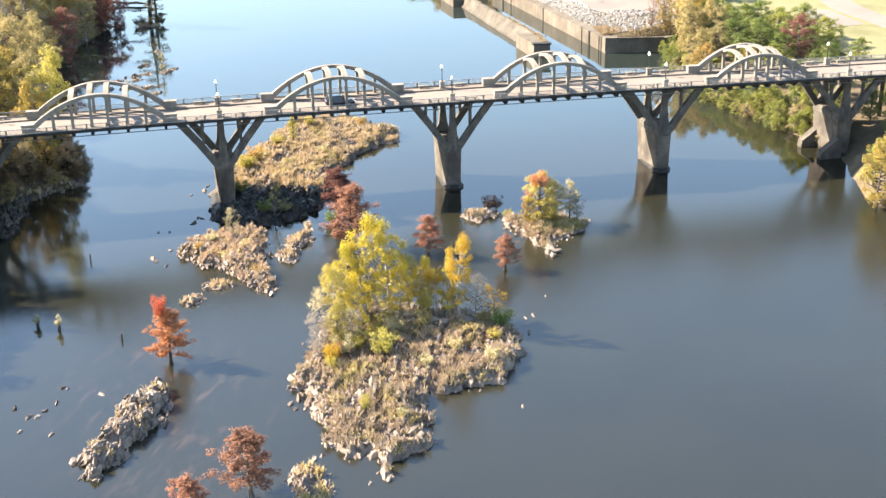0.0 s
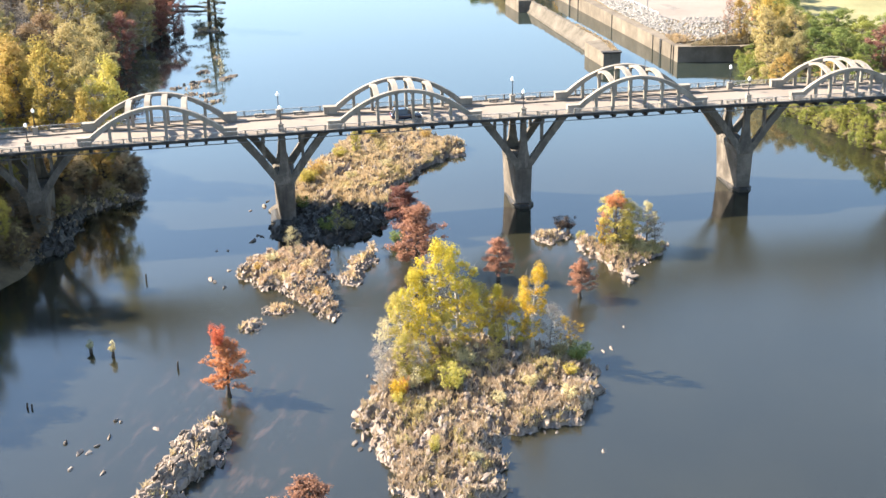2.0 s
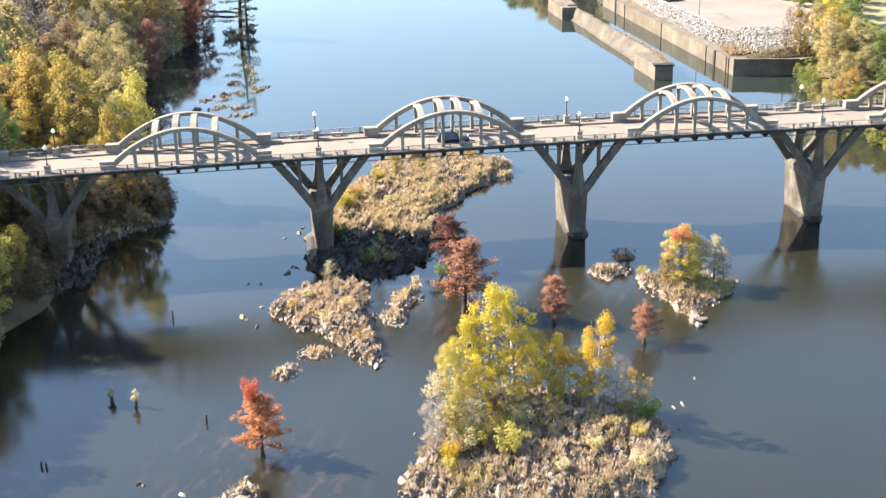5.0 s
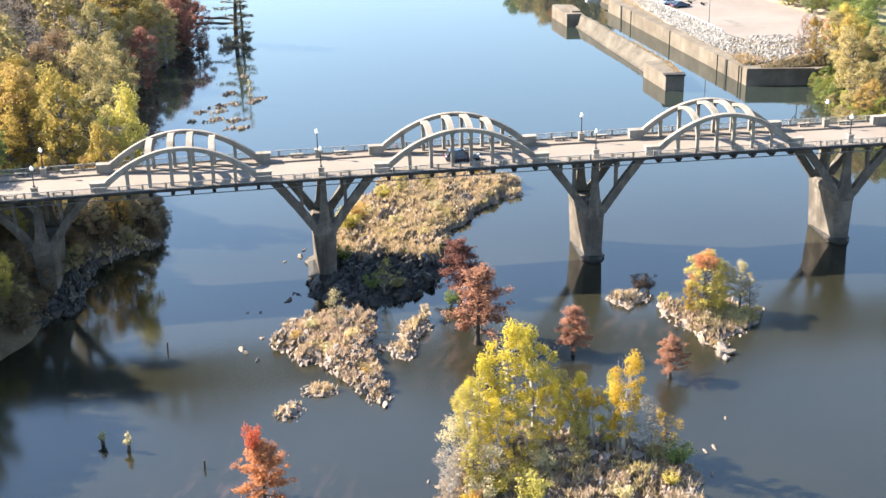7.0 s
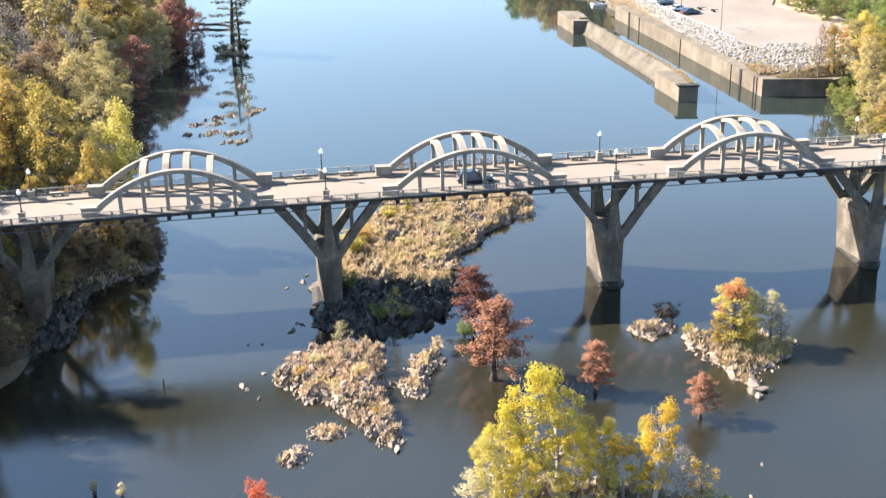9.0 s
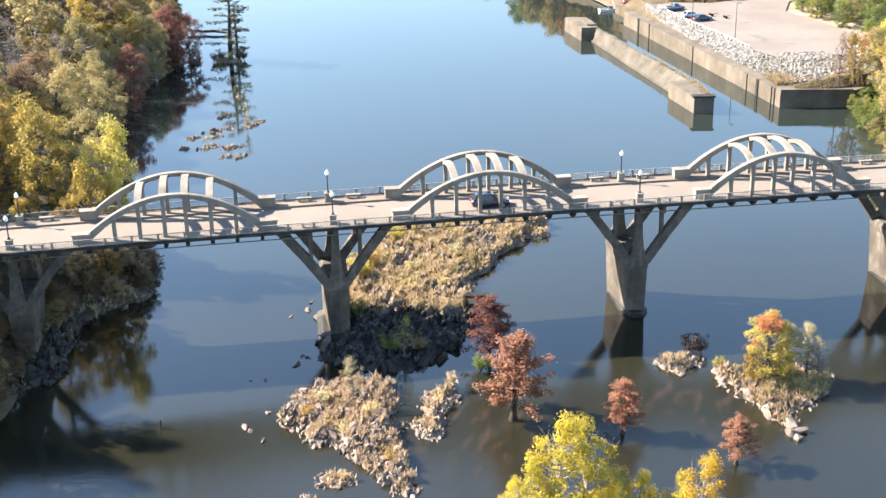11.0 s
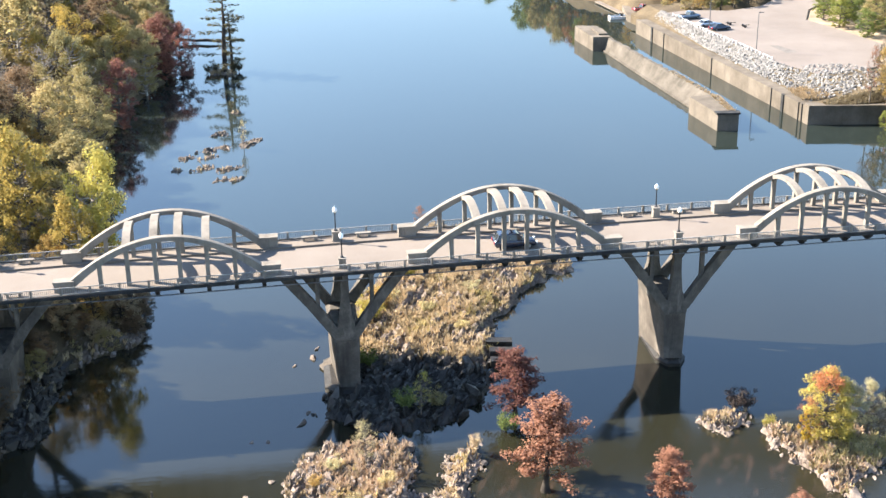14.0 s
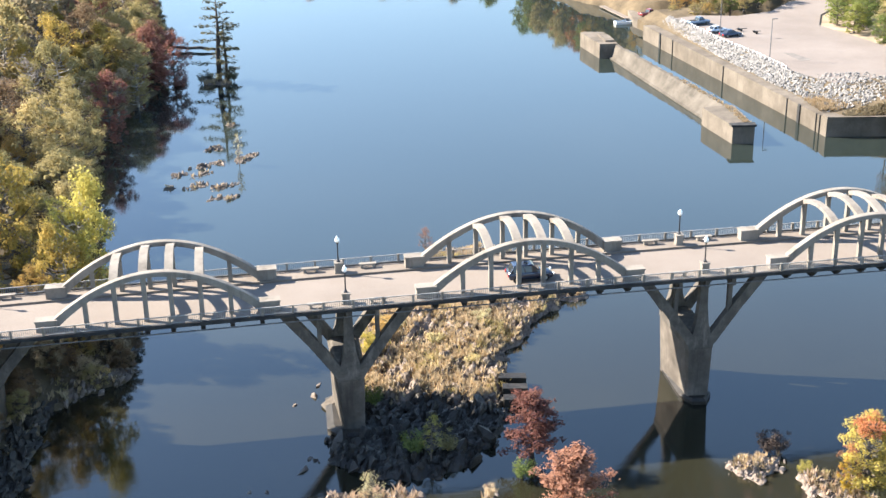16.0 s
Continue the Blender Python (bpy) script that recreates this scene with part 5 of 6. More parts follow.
plant("shrub", 4.3, 181.0, 0.1, 2.0, 1.1, SHADED_TWIG, DARKBARK, "dull bush coloured dark for the bridge's shade", "bush")
# long island under the bridge
for kind, x, y, h, w, leaf, label in [("sparse", -28.9, 185.2, 5.0, 0.75, BRIGHT, "thin bright yellow-green tree"), ("shrub", -30.4, 187.0, 2.4, 1.2, GREEN, "shaded green bush"), ("shrub", -27.0, 186.6, 2.0, 1.2, OLIVE, "shaded olive bush"), ("fine", -22.6, 220.7, 5.0, 0.7, LIME, "yellow-green sapling"), ("shrub", -25.4, 219.6, 2.2, 1.3, LIME, "yellow-green bush"), ("shrub", -31.6, 208.0, 3.2, 1.1, LIME, "yellow-green bush by the pier"), ("shrub", -30.2, 211.2, 2.6, 1.2, AUTUMN, "orange-brown bush"), ("shrub", -15.0, 225.0, 1.8, 1.5, BROWN, "brown bush"), ("shrub", -19.0, 229.6, 1.8, 1.5, LIME, "olive-yellow bush"), ("shrub", -9.6, 228.4, 1.6, 1.4, AUTUMN, "tawny bush"), ("shrub", -24.4, 210.0, 1.5, 1.6, GREENGRASS, "olive bush"), ("shrub", -21.5, 203.5, 1.3, 1.6, GREENGRASS, "olive bush"), ("sparse", -21.3, 237.4, 4.4, 0.8, ROSE, "thin rosy sapling"), ("shrub", -28.4, 214.2, 1.6, 1.6, PALE, "pale dry bush"), ("shrub", -18.5, 214.0, 1.4, 1.8, PALE, "pale dry bush"), ("shrub", -33.0, 196.6, 2.2, 1.1, GREEN, "shaded green bush")]:
    plant(kind, x, y, max((rear_h if y > 198 else shaded_ledge_h)(x, y)[0], 0.0) - 0.05, h, w, leaf, BARK, label + " on the long rocky island", "bush" if kind == "shrub" else "tree")
plant("sparse", -35.5, 175.7, 0.7, 5.4, 0.7, PALE, BARK, "pale half-bare shrub tree on the brushy island")
for x, y, h, leaf in ((-38.6, 175.0, 1.3, PALE), (-33.8, 172.0, 1.3, GREENGRASS), (-40.6, 173.0, 1.1, AUTUMN), (-33.0, 163.5, 1.1, AUTUMN), (-37.0, 170.0, 1.3, PALE)):
    plant("shrub", x, y, max(b_h(x, y)[0], 0.0), h, 1.4, leaf, BARK, "low dry bush on the brushy rock island", "bush")
plant("shrub", -24.8, 177.4, 0.8, 1.5, 0.9, DRYGRASS, BARK, "tawny weeds on a jagged rock ledge", "bush")
plant("sparse", -44.9, 281.8, 0.2, 5.0, 0.5, PALE, BARK, "thin pale sapling on an upstream rock", "tree")
plant("shrub", -46.6, 306.0, 0.3, 1.8, 0.7, PINEGREEN, DARKBARK, "dark bush on an upstream rock", "bush")
for x, y, h in ((-60.8, 153.9, 1.5), (-58.1, 152.1, 2.0)):
    t = thing("stump", (x, y, 0), "old leaning wooden stump sprouting pale weeds from the water", "stump", "stumps in the river")
    bm = bmesh.new()
    tube(bm, [(0, 0, -0.8), (0, 0, 0), (0.05, 0, 0.5), (0.1, 0.02, h * 0.6)], [0.28, 0.22, 0.16, 0.1], 7)
    part("trunk", bm, DARKBARK, t)
    me = leaf_cloud("sprouts", [((0.1, 0, h * 0.7), (0.3, 0.3, h * 0.35)), ((-0.1, 0.1, h * 0.5), (0.3, 0.3, 0.3))], 150, 0.13, 0, 4)
    tagged(part("sprout", me, PALE, t), kind="stuff")
for x, y, h in ((-50.5, 147.4, 0.9), (-55.4, 174.7, 1.0), (-66.4, 141.1, 0.6), (-65.9, 140.9, 0.5)):
    bm = bmesh.new()
    tube(bm, [(x, y, -0.8), (x, y, 0), (x + 0.04, y, h)], [0.13, 0.12, 0.09], 7)
    tagged(part("wooden_post", bm, DARKBARK), "weathered wooden post standing in the river", "post", "posts in the river")

for x, y, z, l in ((-18.0, 199.2, 0.85, 3.0), (-18.1, 197.2, 0.65, 2.6), (-18.5, 195.2, 0.45, 2.4)):
    ob = thing("concrete_block", (x, y, z), "old concrete block lying at the island's edge", "block", "blocks by the island")
    ob.rotation_euler = (0.03, 0.04, -0.12)
    bm = bmesh.new()
    box(bm, (0, 0, 0), (l, 1.1, 0.9))
    soften(bm, 0.06)
    part("block", bm, WET_SHADE_ROCK, ob)
    bm = bmesh.new()
    box(bm, (0, 0, -0.75), (l * 0.9, 0.9, 0.9))
    part("footing", bm, WET_SHADE_ROCK, ob)

# ---- wooded banks ----
rb = random.Random(77)


def bank_tree(kind, x, y, h, w, leaf, bark=BARK, label=None, thicket=False):
    names = {OCHRE: "ochre", BRIGHT: "bright lime", MOSS: "mossy green", SHADED_RUSSET: "russet", YELLOW: "yellow", GOLD: "golden", LIME: "yellow-green", GREEN: "green", OLIVE: "olive-green", AUTUMN: "tawny orange", BROWN: "brown", MAROON: "dark red", GREYTWIG: "bare grey", PALE: "pale", RUST: "rust-red", PINEGREEN: "dark green"}
    plant(kind, x, y, ground_height(x, y) - 0.15, h, w, leaf, bark, label or f"{names[leaf]} tree in the autumn woods on the river bank", "bush" if thicket else "tree", "bank thickets" if thicket else "bank woods", name="thicket" if thicket else None)


# landmark trees beside the bridge
for x, y, h, w, leaf in ((-79, 207, 14.5, 0.8, GREEN), (-84.5, 206, 17, 0.9, GREEN), (-89, 205, 17, 1.0, MOSS), (-83, 213, 11, 1.0, OLIVE), (-88, 217, 13, 1.1, MOSS)):
    bank_tree("fine", x, y, h, w, leaf)
bank_tree("fine", -71.0, 222.5, 19.5, 0.72, OCHRE, label="big golden-yellow tree on the river bank beside the bridge")
bank_tree("fine", -76.4, 225.5, 15.5, 0.9, OCHRE, label="big ochre tree on the river bank beside the bridge")
bank_tree("fine", -63.9, 219.5, 19.6, 0.7, BRIGHT, PALEBARK, "tall bright yellow tree with a pale trunk by the water")
bank_tree("fine", -64.2, 215.5, 15.0, 0.75, OCHRE, PALEBARK, "tawny tree leaning over the water")
bank_tree("fine", -70.0, 222.5, 7.0, 1.1, BROWN)
bank_tree("fine", -80.5, 229.0, 16.0, 1.2, AUTUMN)
bank_tree("airy", -61.6, 222.6, 9.0, 1.0, OCHRE)
bank_tree("fine", -79.5, 222.0, 9.0, 1.0, OCHRE)
bank_tree("fine", -84.0, 225.0, 11.0, 0.9, MOSS)
bank_tree("fine", -61.6, 219.4, 5.5, 1.1, OLIVE)
bank_tree("fine", -66.0, 216.0, 5.0, 1.2, BROWN)
bank_tree("fine", -70.0, 212.5, 5.5, 1.1, AUTUMN)
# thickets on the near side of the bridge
for x, y, h, w, leaf in ((-74, 190, 7, 1.0, SHADED_RUSSET), (-75.5, 183, 8.5, 0.9, LIME), (-78, 177, 11, 0.9, GREEN), (-80, 188, 9, 1.0, GREEN), (-82, 170, 13, 0.9, OLIVE), (-86, 180, 13, 0.9, GREEN), (-77.5, 196, 6, 1.1, SHADED_RUSSET), (-84, 162, 12, 0.9, YELLOW), (-90, 170, 14, 0.9, GREEN), (-88, 154, 12, 0.9, OLIVE), (-92, 190, 13, 0.9, OLIVE), (-72, 198.5, 4, 1.2, SHADED_RUSSET), (-76, 204, 5, 1.1, LIME), (-79, 210, 6, 1.0, LIME)):
    bank_tree("fine", x, y, h, w, leaf)
for x, y, h, w, leaf in ((-80.5, 176, 14, 0.75, GREEN), (-83, 166, 17, 0.75, OLIVE), (-78.0, 187, 7.0, 0.8, MOSS), (-80.5, 190.5, 12, 0.8, GREEN), (-82.0, 186, 17, 0.8, GREEN), (-81.0, 195, 11, 0.9, GREEN), (-78.5, 181, 9, 0.9, GREEN), (-85, 183, 14, 0.75, OLIVE), (-76.0, 184.2, 4.0, 1.1, LIME), (-75.0, 182.6, 3.0, 1.2, OLIVE), (-77.0, 180.4, 4.0, 1.1, GREEN), (-78.6, 177.6, 5.0, 1.0, OLIVE), (-75.8, 187.6, 3.6, 1.1, SHADED_RUSSET), (-74.2, 189.4, 3.4, 1.1, OLIVE), (-76.5, 169, 9, 0.9, OLIVE), (-72.6, 184.5, 5.0, 1.0, OLIVE), (-80.5, 158.5, 10, 0.9, GREEN), (-79, 158, 14, 0.85, GREEN), (-82, 150, 15, 0.85, OLIVE), (-86, 144, 15, 0.85, GREEN), (-77.5, 200, 6, 0.9, OLIVE), (-72.4, 181.0, 6.0, 1.0, SHADED_RUSSET), ):
    bank_tree("fine", x, y, h, w, leaf)
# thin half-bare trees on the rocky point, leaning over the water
for x, y, h, w, leaf in ((-70.5, 205, 6.5, 0.9, AUTUMN), (-66.4, 208.4, 6.0, 1.0, BROWN), (-63.4, 211.8, 6.0, 1.0, AUTUMN), (-60.6, 213.6, 6.5, 1.05, BROWN), (-59.4, 216.4, 6.0, 1.05, SHADED_RUSSET), (-64.6, 217.6, 7.0, 0.95, OCHRE), (-68.4, 214.6, 7.5, 0.95, AUTUMN), (-72.6, 212.0, 7.0, 0.95, OCHRE), (-61.6, 219.6, 7.0, 0.95, AUTUMN), (-69.6, 209.4, 5.5, 1.1, OLIVE), (-73.4, 207.0, 5.0, 1.1, OCHRE), (-66.2, 213.0, 5.0, 1.1, OLIVE), (-62.4, 208.6, 4.0, 1.15, BROWN), (-59.0, 211.4, 4.2, 1.2, SHADED_RUSSET)):
    bank_tree("fine" if leaf in (SHADED_RUSSET, BROWN, OLIVE) else "airy", x, y, h * 1.12, w, leaf, DARKBARK)
for i in range(9):
    ty = 136 + 4.6 * i
    bank_tree("broad", lerp_table(LEFT_SHORE, ty) - 3.0 - 4.5 * (i % 2), ty, rb.uniform(16, 20), 0.85, [GREEN, OLIVE, LIME][i % 3])
# low thickets, mostly in the shade-darkened russet
y = 172.0
while y < 228:
    for k in range(3):
        if (y < 207 and k == 0) or (y >= 207 and k == 1):
            continue
        x = lerp_table(LEFT_SHORE, y) + (1.2 if y > 207 else -0.4) - 2.2 * k + rb.uniform(-0.6, 0.6)
        bank_tree("fine", x, y + rb.uniform(-1, 1), rb.uniform(2.2, 4.2), 1.35, rb.choice([SHADED_RUSSET, SHADED_RUSSET, SHADED_RUSSET, SHADED_RUSSET, OLIVE, BROWN]), label="low leafy thicket along the shaded river bank", thicket=True)
    y += 3.0
for i in range(13):
    bank_tree("broad", -86 - 5 * (i % 2) + rb.uniform(-1, 1), 178 + 5 * i, rb.uniform(9, 12) if i < 11 else rb.uniform(15, 18), 1.1, [GREEN, OLIVE, MOSS][i % 3])
# woods behind, thinning away from the water
y = 229.0
while y < 470:
    x = lerp_table(LEFT_SHORE, y) - 0.6
    row = 0
    while x > -128 and row < 9:
        jx, jy = x + rb.uniform(-1.6, 1.6), y + rb.uniform(-2.2, 2.2)
        if not (y < 236 and x > -78) and not (322 < jy < 352 and jx > -60) and not (row > 0 and rb.random() < 0.13):
            if row == 0:
                leaf = rb.choice([OLIVE, OLIVE, GREYTWIG, OLIVE, MOSS] if y < 300 else [MAROON, OLIVE, MAROON, BROWN, OLIVE])
                h = rb.uniform(9, 14)
            elif y < 262:
                leaf, h = rb.choice([OCHRE, OCHRE, GREYTWIG, OLIVE, OCHRE, OLIVE, AUTUMN]), rb.uniform(8, 15)
            elif y < 320:
                leaf, h = rb.choice([OLIVE, GREYTWIG, OLIVE, OCHRE, GREYTWIG, OLIVE, SHADED_RUSSET]), rb.uniform(7, 16)
            else:
                leaf, h = rb.choice([SHADED_RUSSET, OLIVE, OLIVE, BROWN, GREYTWIG, OCHRE, MAROON]), rb.uniform(8, 16)
            kind = "bare" if leaf is GREYTWIG else "sparse" if (leaf is PALE and rb.random() < 0.5) else "broad"
            w, bark = rb.uniform(0.8, 1.05), rb.choice([BARK, BARK, PALEBARK])
            if row < 3 and y < 400:
                bank_tree(kind, jx, jy, h, w, leaf, bark)
            else:
                far_tree(kind if kind != "broad" else "far", jx, jy, ground_height(jx, jy) - 0.15, h, w, leaf, bark, rb.randrange(12))
        x -= 5.6 + 0.5 * row
        row += 1
    y += 6.0
bank_tree("broad", -56.4, 336.5, 13.0, 0.85, MAROON, DARKBARK, "dark red tree at the wooded water's edge")
bank_tree("broad", -59.5, 331.0, 12.0, 0.85, MAROON, DARKBARK, "dark red tree at the wooded water's edge")
bank_tree("broad", -60.8, 340.0, 13.0, 0.85, OLIVE)
plant("pine", -47.6, 335.7, 0, 17.5, 1.9, PINEGREEN, DARKBARK, "tall dark pine standing in the shallows off the woods")
plant("pine", -46.2, 336.6, 0, 13.5, 1.5, PINEGREEN, DARKBARK, "slim dark pine standing in the shallows beside a taller one")
for x, y, h in ((-49.6, 336.2, 2.6), (-46.0, 335.6, 3.2), (-51.2, 335.6, 2.2), (-44.8, 336.2, 2.2)):
    plant("shrub", x, y, 0.1, h, 0.9, PINEGREEN, DARKBARK, "dark bush at the foot of the pines", "bush")
bm = bmesh.new()
tube(bm, [(-58, 366.5, 0.9), (-54, 365.5, 0.6), (-51.5, 364.8, 0.75), (-47.6, 363.0, 0.4)], [0.34, 0.3, 0.36, 0.16], 7)
tagged(part("fallen_log", bm, DARKBARK), "dark fallen log lying in the water from the woods", "log")

# right bank below and above the bridge
for x, y, h, w, leaf in ((65.4, 256.4, 13.5, 0.95, OLIVE), (68.5, 262.0, 13.0, 0.95, OCHRE), (63.4, 250.0, 9.5, 1.0, OLIVE), (70.5, 255.0, 11.5, 1.0, OLIVE), (67.0, 247.0, 8.0, 1.1, OLIVE), (62.6, 243.0, 6.0, 1.1, AUTUMN), (83.6, 243.9, 7.5, 1.3, MAROON), (72.0, 248.0, 6.5, 1.2, GREEN), (76.5, 246.0, 6.0, 1.3, GREEN), (79.0, 252.0, 6.0, 1.3, GREEN), (74.5, 256.0, 6.5, 1.3, GREEN), (83.5, 252.5, 5.0, 1.3, GREEN), (88.0, 247.0, 5.0, 1.3, GREEN), (89.0, 241.0, 4.5, 1.3, MOSS), (93.0, 236.0, 4.5, 1.3, GREEN), (79.5, 241.0, 5.0, 1.3, GREEN), (70.0, 241.0, 5.5, 1.2, GREEN), (86.0, 234.5, 4.5, 1.3, GREEN), (75.0, 236.0, 4.5, 1.3, MOSS), (68.0, 234.5, 4.5, 1.2, AUTUMN), (63.2, 232.0, 3.6, 1.2, BROWN), (66.4, 224.5, 5.0, 1.2, MOSS), (65.4, 217.5, 5.5, 1.2, MOSS), (70.5, 222.0, 6.0, 1.2, MOSS), (69.5, 214.0, 6.5, 1.1, MOSS), (68.6, 208.0, 4.5, 1.2, MOSS), (72.0, 204.5, 5.0, 1.2, GREEN), (76.0, 211.0, 7.0, 1.1, GREEN), (79.0, 222.0, 6.0, 1.2, GREEN), (82.0, 206.0, 6.5, 1.1, GREEN), (74.0, 196.5, 7.0, 1.1, GREEN), (79.0, 190.0, 8.0, 1.1, GREEN), (85.0, 196.0, 8.0, 1.1, OLIVE), (73.0, 187.5, 6.0, 1.1, GREEN), (64.6, 211.5, 4.6, 1.3, MOSS), (65.6, 205.5, 4.2, 1.3, MOSS), (63.6, 222.0, 4.6, 1.3, GREEN), (62.4, 228.0, 4.4, 1.3, OLIVE), (66.6, 229.5, 5.0, 1.2, MOSS), (70.5, 217.5, 6.5, 1.1, GREEN), (73.5, 214.0, 6.0, 1.1, MOSS), (74.5, 222.0, 5.5, 1.2, MOSS), (71.0, 229.5, 5.0, 1.2, GREEN), (78.5, 214.5, 6.0, 1.2, MOSS), (84.0, 214.0, 6.0, 1.2, GREEN), (80.0, 230.0, 5.0, 1.2, GREEN), (86.0, 226.0, 5.5, 1.2, MOSS), (90.0, 216.0, 6.0, 1.2, GREEN), (92.0, 207.0, 6.0, 1.2, GREEN), (88.0, 203.0, 6.0, 1.1, MOSS), (69.6, 203.5, 3.6, 1.3, GREEN), (59.6, 167.5, 13.5, 0.72, OCHRE), (63.0, 163.0, 13.0, 0.8, OCHRE), (66.5, 172.0, 11.0, 0.8, GOLD), (62.5, 174.0, 8.0, 0.9, MOSS), (70.0, 160.0, 12.0, 0.9, OLIVE), (74.0, 150.0, 12.0, 0.9, AUTUMN), (72.0, 178.0, 10.0, 0.9, GREEN), (80.0, 165.0, 12.0, 0.9, GREEN)):
    bank_tree("broad" if 233 < y < 258 and h < 8 else "fine", x, y, h * (1.25 if 233 < y < 258 and h < 8 else 1.0), w, leaf)

for i, (x, y) in enumerate(((74, 262), (78, 266), (82, 262), (79, 258), (86, 258), (84, 266), (90, 254), (88, 262), (77, 272), (82, 274), (94, 250), (92, 258), (73, 267), (70.5, 264))):
    bank_tree("broad", x, y, 6.0 + 1.2 * (i % 3), 1.35, [GREEN, MOSS, GREEN][i % 3])
# brush along the water's edge
y = 199.5
while y < 272:
    for k in range(3):
        x = lerp_table(RIGHT_SHORE, y) - 1.0 + 2.4 * k + rb.uniform(-0.6, 0.6)
        bank_tree("fine", x, y + rb.uniform(-1, 1), rb.uniform(2.6, 4.4), 1.35, rb.choice([MOSS, GREEN, OLIVE, MOSS, MOSS]), label="low leafy thicket along the river bank", thicket=True)
    y += 3.2


def upper_tree(kind, x, y, z, h, w, leaf, bark=BARK):
    names = {MOSS: "mossy green", GREEN: "green", OLIVE: "olive-green", AUTUMN: "tawny", RUST: "rust-red", LIME: "yellow-green", PALE: "pale", GREYTWIG: "bare grey", ROSE: "rosy"}
    plant(kind, x, y, z - 0.1, h, w, leaf, bark, f"{names[leaf]} tree on the upper bank beside the parking lot", group="upper bank trees")


for x, y, h, w, leaf in ((63.0, 273.5, 10.0, 0.45, ROSE), (66.5, 274.5, 9.0, 0.7, AUTUMN), (69.5, 270.5, 11.0, 0.9, OLIVE), (72.5, 273.0, 12.0, 0.9, LIME), (68.0, 279.5, 9.5, 0.6, GREYTWIG), (77.0, 279.0, 9.0, 1.1, GREEN), (75.0, 285.0, 8.0, 1.0, RUST), (82.0, 288.0, 9.0, 1.1, GREEN), (86.0, 296.0, 9.0, 1.1, GREEN), (90.0, 304.0, 10.0, 1.1, GREEN), (90.0, 314.0, 9.0, 1.1, GREEN), (88.0, 322.0, 9.0, 1.1, OLIVE), (86.0, 330.0, 8.0, 1.1, GREEN), (90.0, 338.0, 9.0, 1.1, GREEN), (96.0, 330.0, 10.0, 1.1, GREEN), (97.0, 345.0, 9.0, 1.1, OLIVE), (100, 318, 11, 1.0, GREEN), (104, 340, 11, 1.0, OLIVE), (84.5, 318.0, 6.5, 1.2, GREEN), (83.0, 328.0, 7.0, 1.2, MOSS), (83.0, 336.0, 7.0, 1.2, GREEN), (86.5, 343.0, 7.5, 1.2, MOSS), (92.0, 350.0, 8.0, 1.1, GREEN), (99.0, 355.0, 8.0, 1.1, GREEN), (87.0, 308.0, 7.0, 1.2, GREEN), (82.0, 299.0, 6.0, 1.2, MOSS), (92.0, 326.0, 9.0, 1.1, GREEN), (95.0, 336.0, 9.0, 1.1, MOSS), (62.0, 356.5, 7.0, 1.1, OLIVE), (66.5, 355.0, 7.5, 1.1, GREEN), (71.0, 358.0, 8.0, 1.1, OLIVE), (76.0, 362.0, 9.0, 1.1, GREEN), (60.0, 364.0, 8.0, 1.1, AUTUMN), (66.0, 366.0, 10.0, 1.0, GREEN), (74.0, 372.0, 11.0, 1.0, GREEN), (83.0, 372.0, 11.0, 1.0, OLIVE), (57.5, 353.2, 3.5, 1.3, OLIVE), (60.0, 352.6, 3.5, 1.3, AUTUMN), (54.5, 359.0, 3.5, 1.3, OLIVE), (56.5, 362.5, 4.5, 1.2, AUTUMN), (63.5, 353.5, 4.0, 1.3, OLIVE), (53.0, 381.0, 4.5, 1.2, AUTUMN), (58.5, 369.0, 5.0, 1.2, OLIVE), (58.0, 376.0, 8.0, 1.0, AUTUMN), (55.5, 386.0, 9.0, 1.0, OLIVE), (62.0, 384.0, 11.0, 1.0, GREEN), (70.0, 388.0, 12.0, 1.0, OLIVE), (80.0, 388.0, 12.0, 1.0, GREEN), (92.0, 378.0, 11.0, 1.0, OLIVE), (103.0, 366.0, 10.0, 1.0, GREEN)):
    upper_tree("sparse" if leaf in (GREYTWIG, ROSE) else "broad", x, y, 4.6 if y < 352 else max(1.0, ground_height(x, y)), h, w, leaf)
# far bends of the river
for i in range(60):
    if i < 22:
        f = i / 21
        x, y = 52 - 14 * f + rb.uniform(-2, 6), 398 + 48 * f + rb.uniform(-3, 3)
    else:
        f = (i - 22) / 37
        x, y = 40 - 120 * f + rb.uniform(-3, 3), 482 + 34 * min(1, f * 2.5) + rb.uniform(-3, 10)
    leaf = rb.choice([GREEN, OLIVE, AUTUMN, RUST, BROWN, GREEN])
    far_tree("far", x, y, max(0.3, ground_height(x, y)), rb.uniform(11, 15), 0.95, leaf, BARK, rb.randrange(12))
join_far_woods()

# ---- riprap ----
rr = random.Random(9)
mats, near = [], 0
riprap = thing("riprap", (0, 0, 0), "slope of pale broken riprap stones above the lock wall", "riprap")
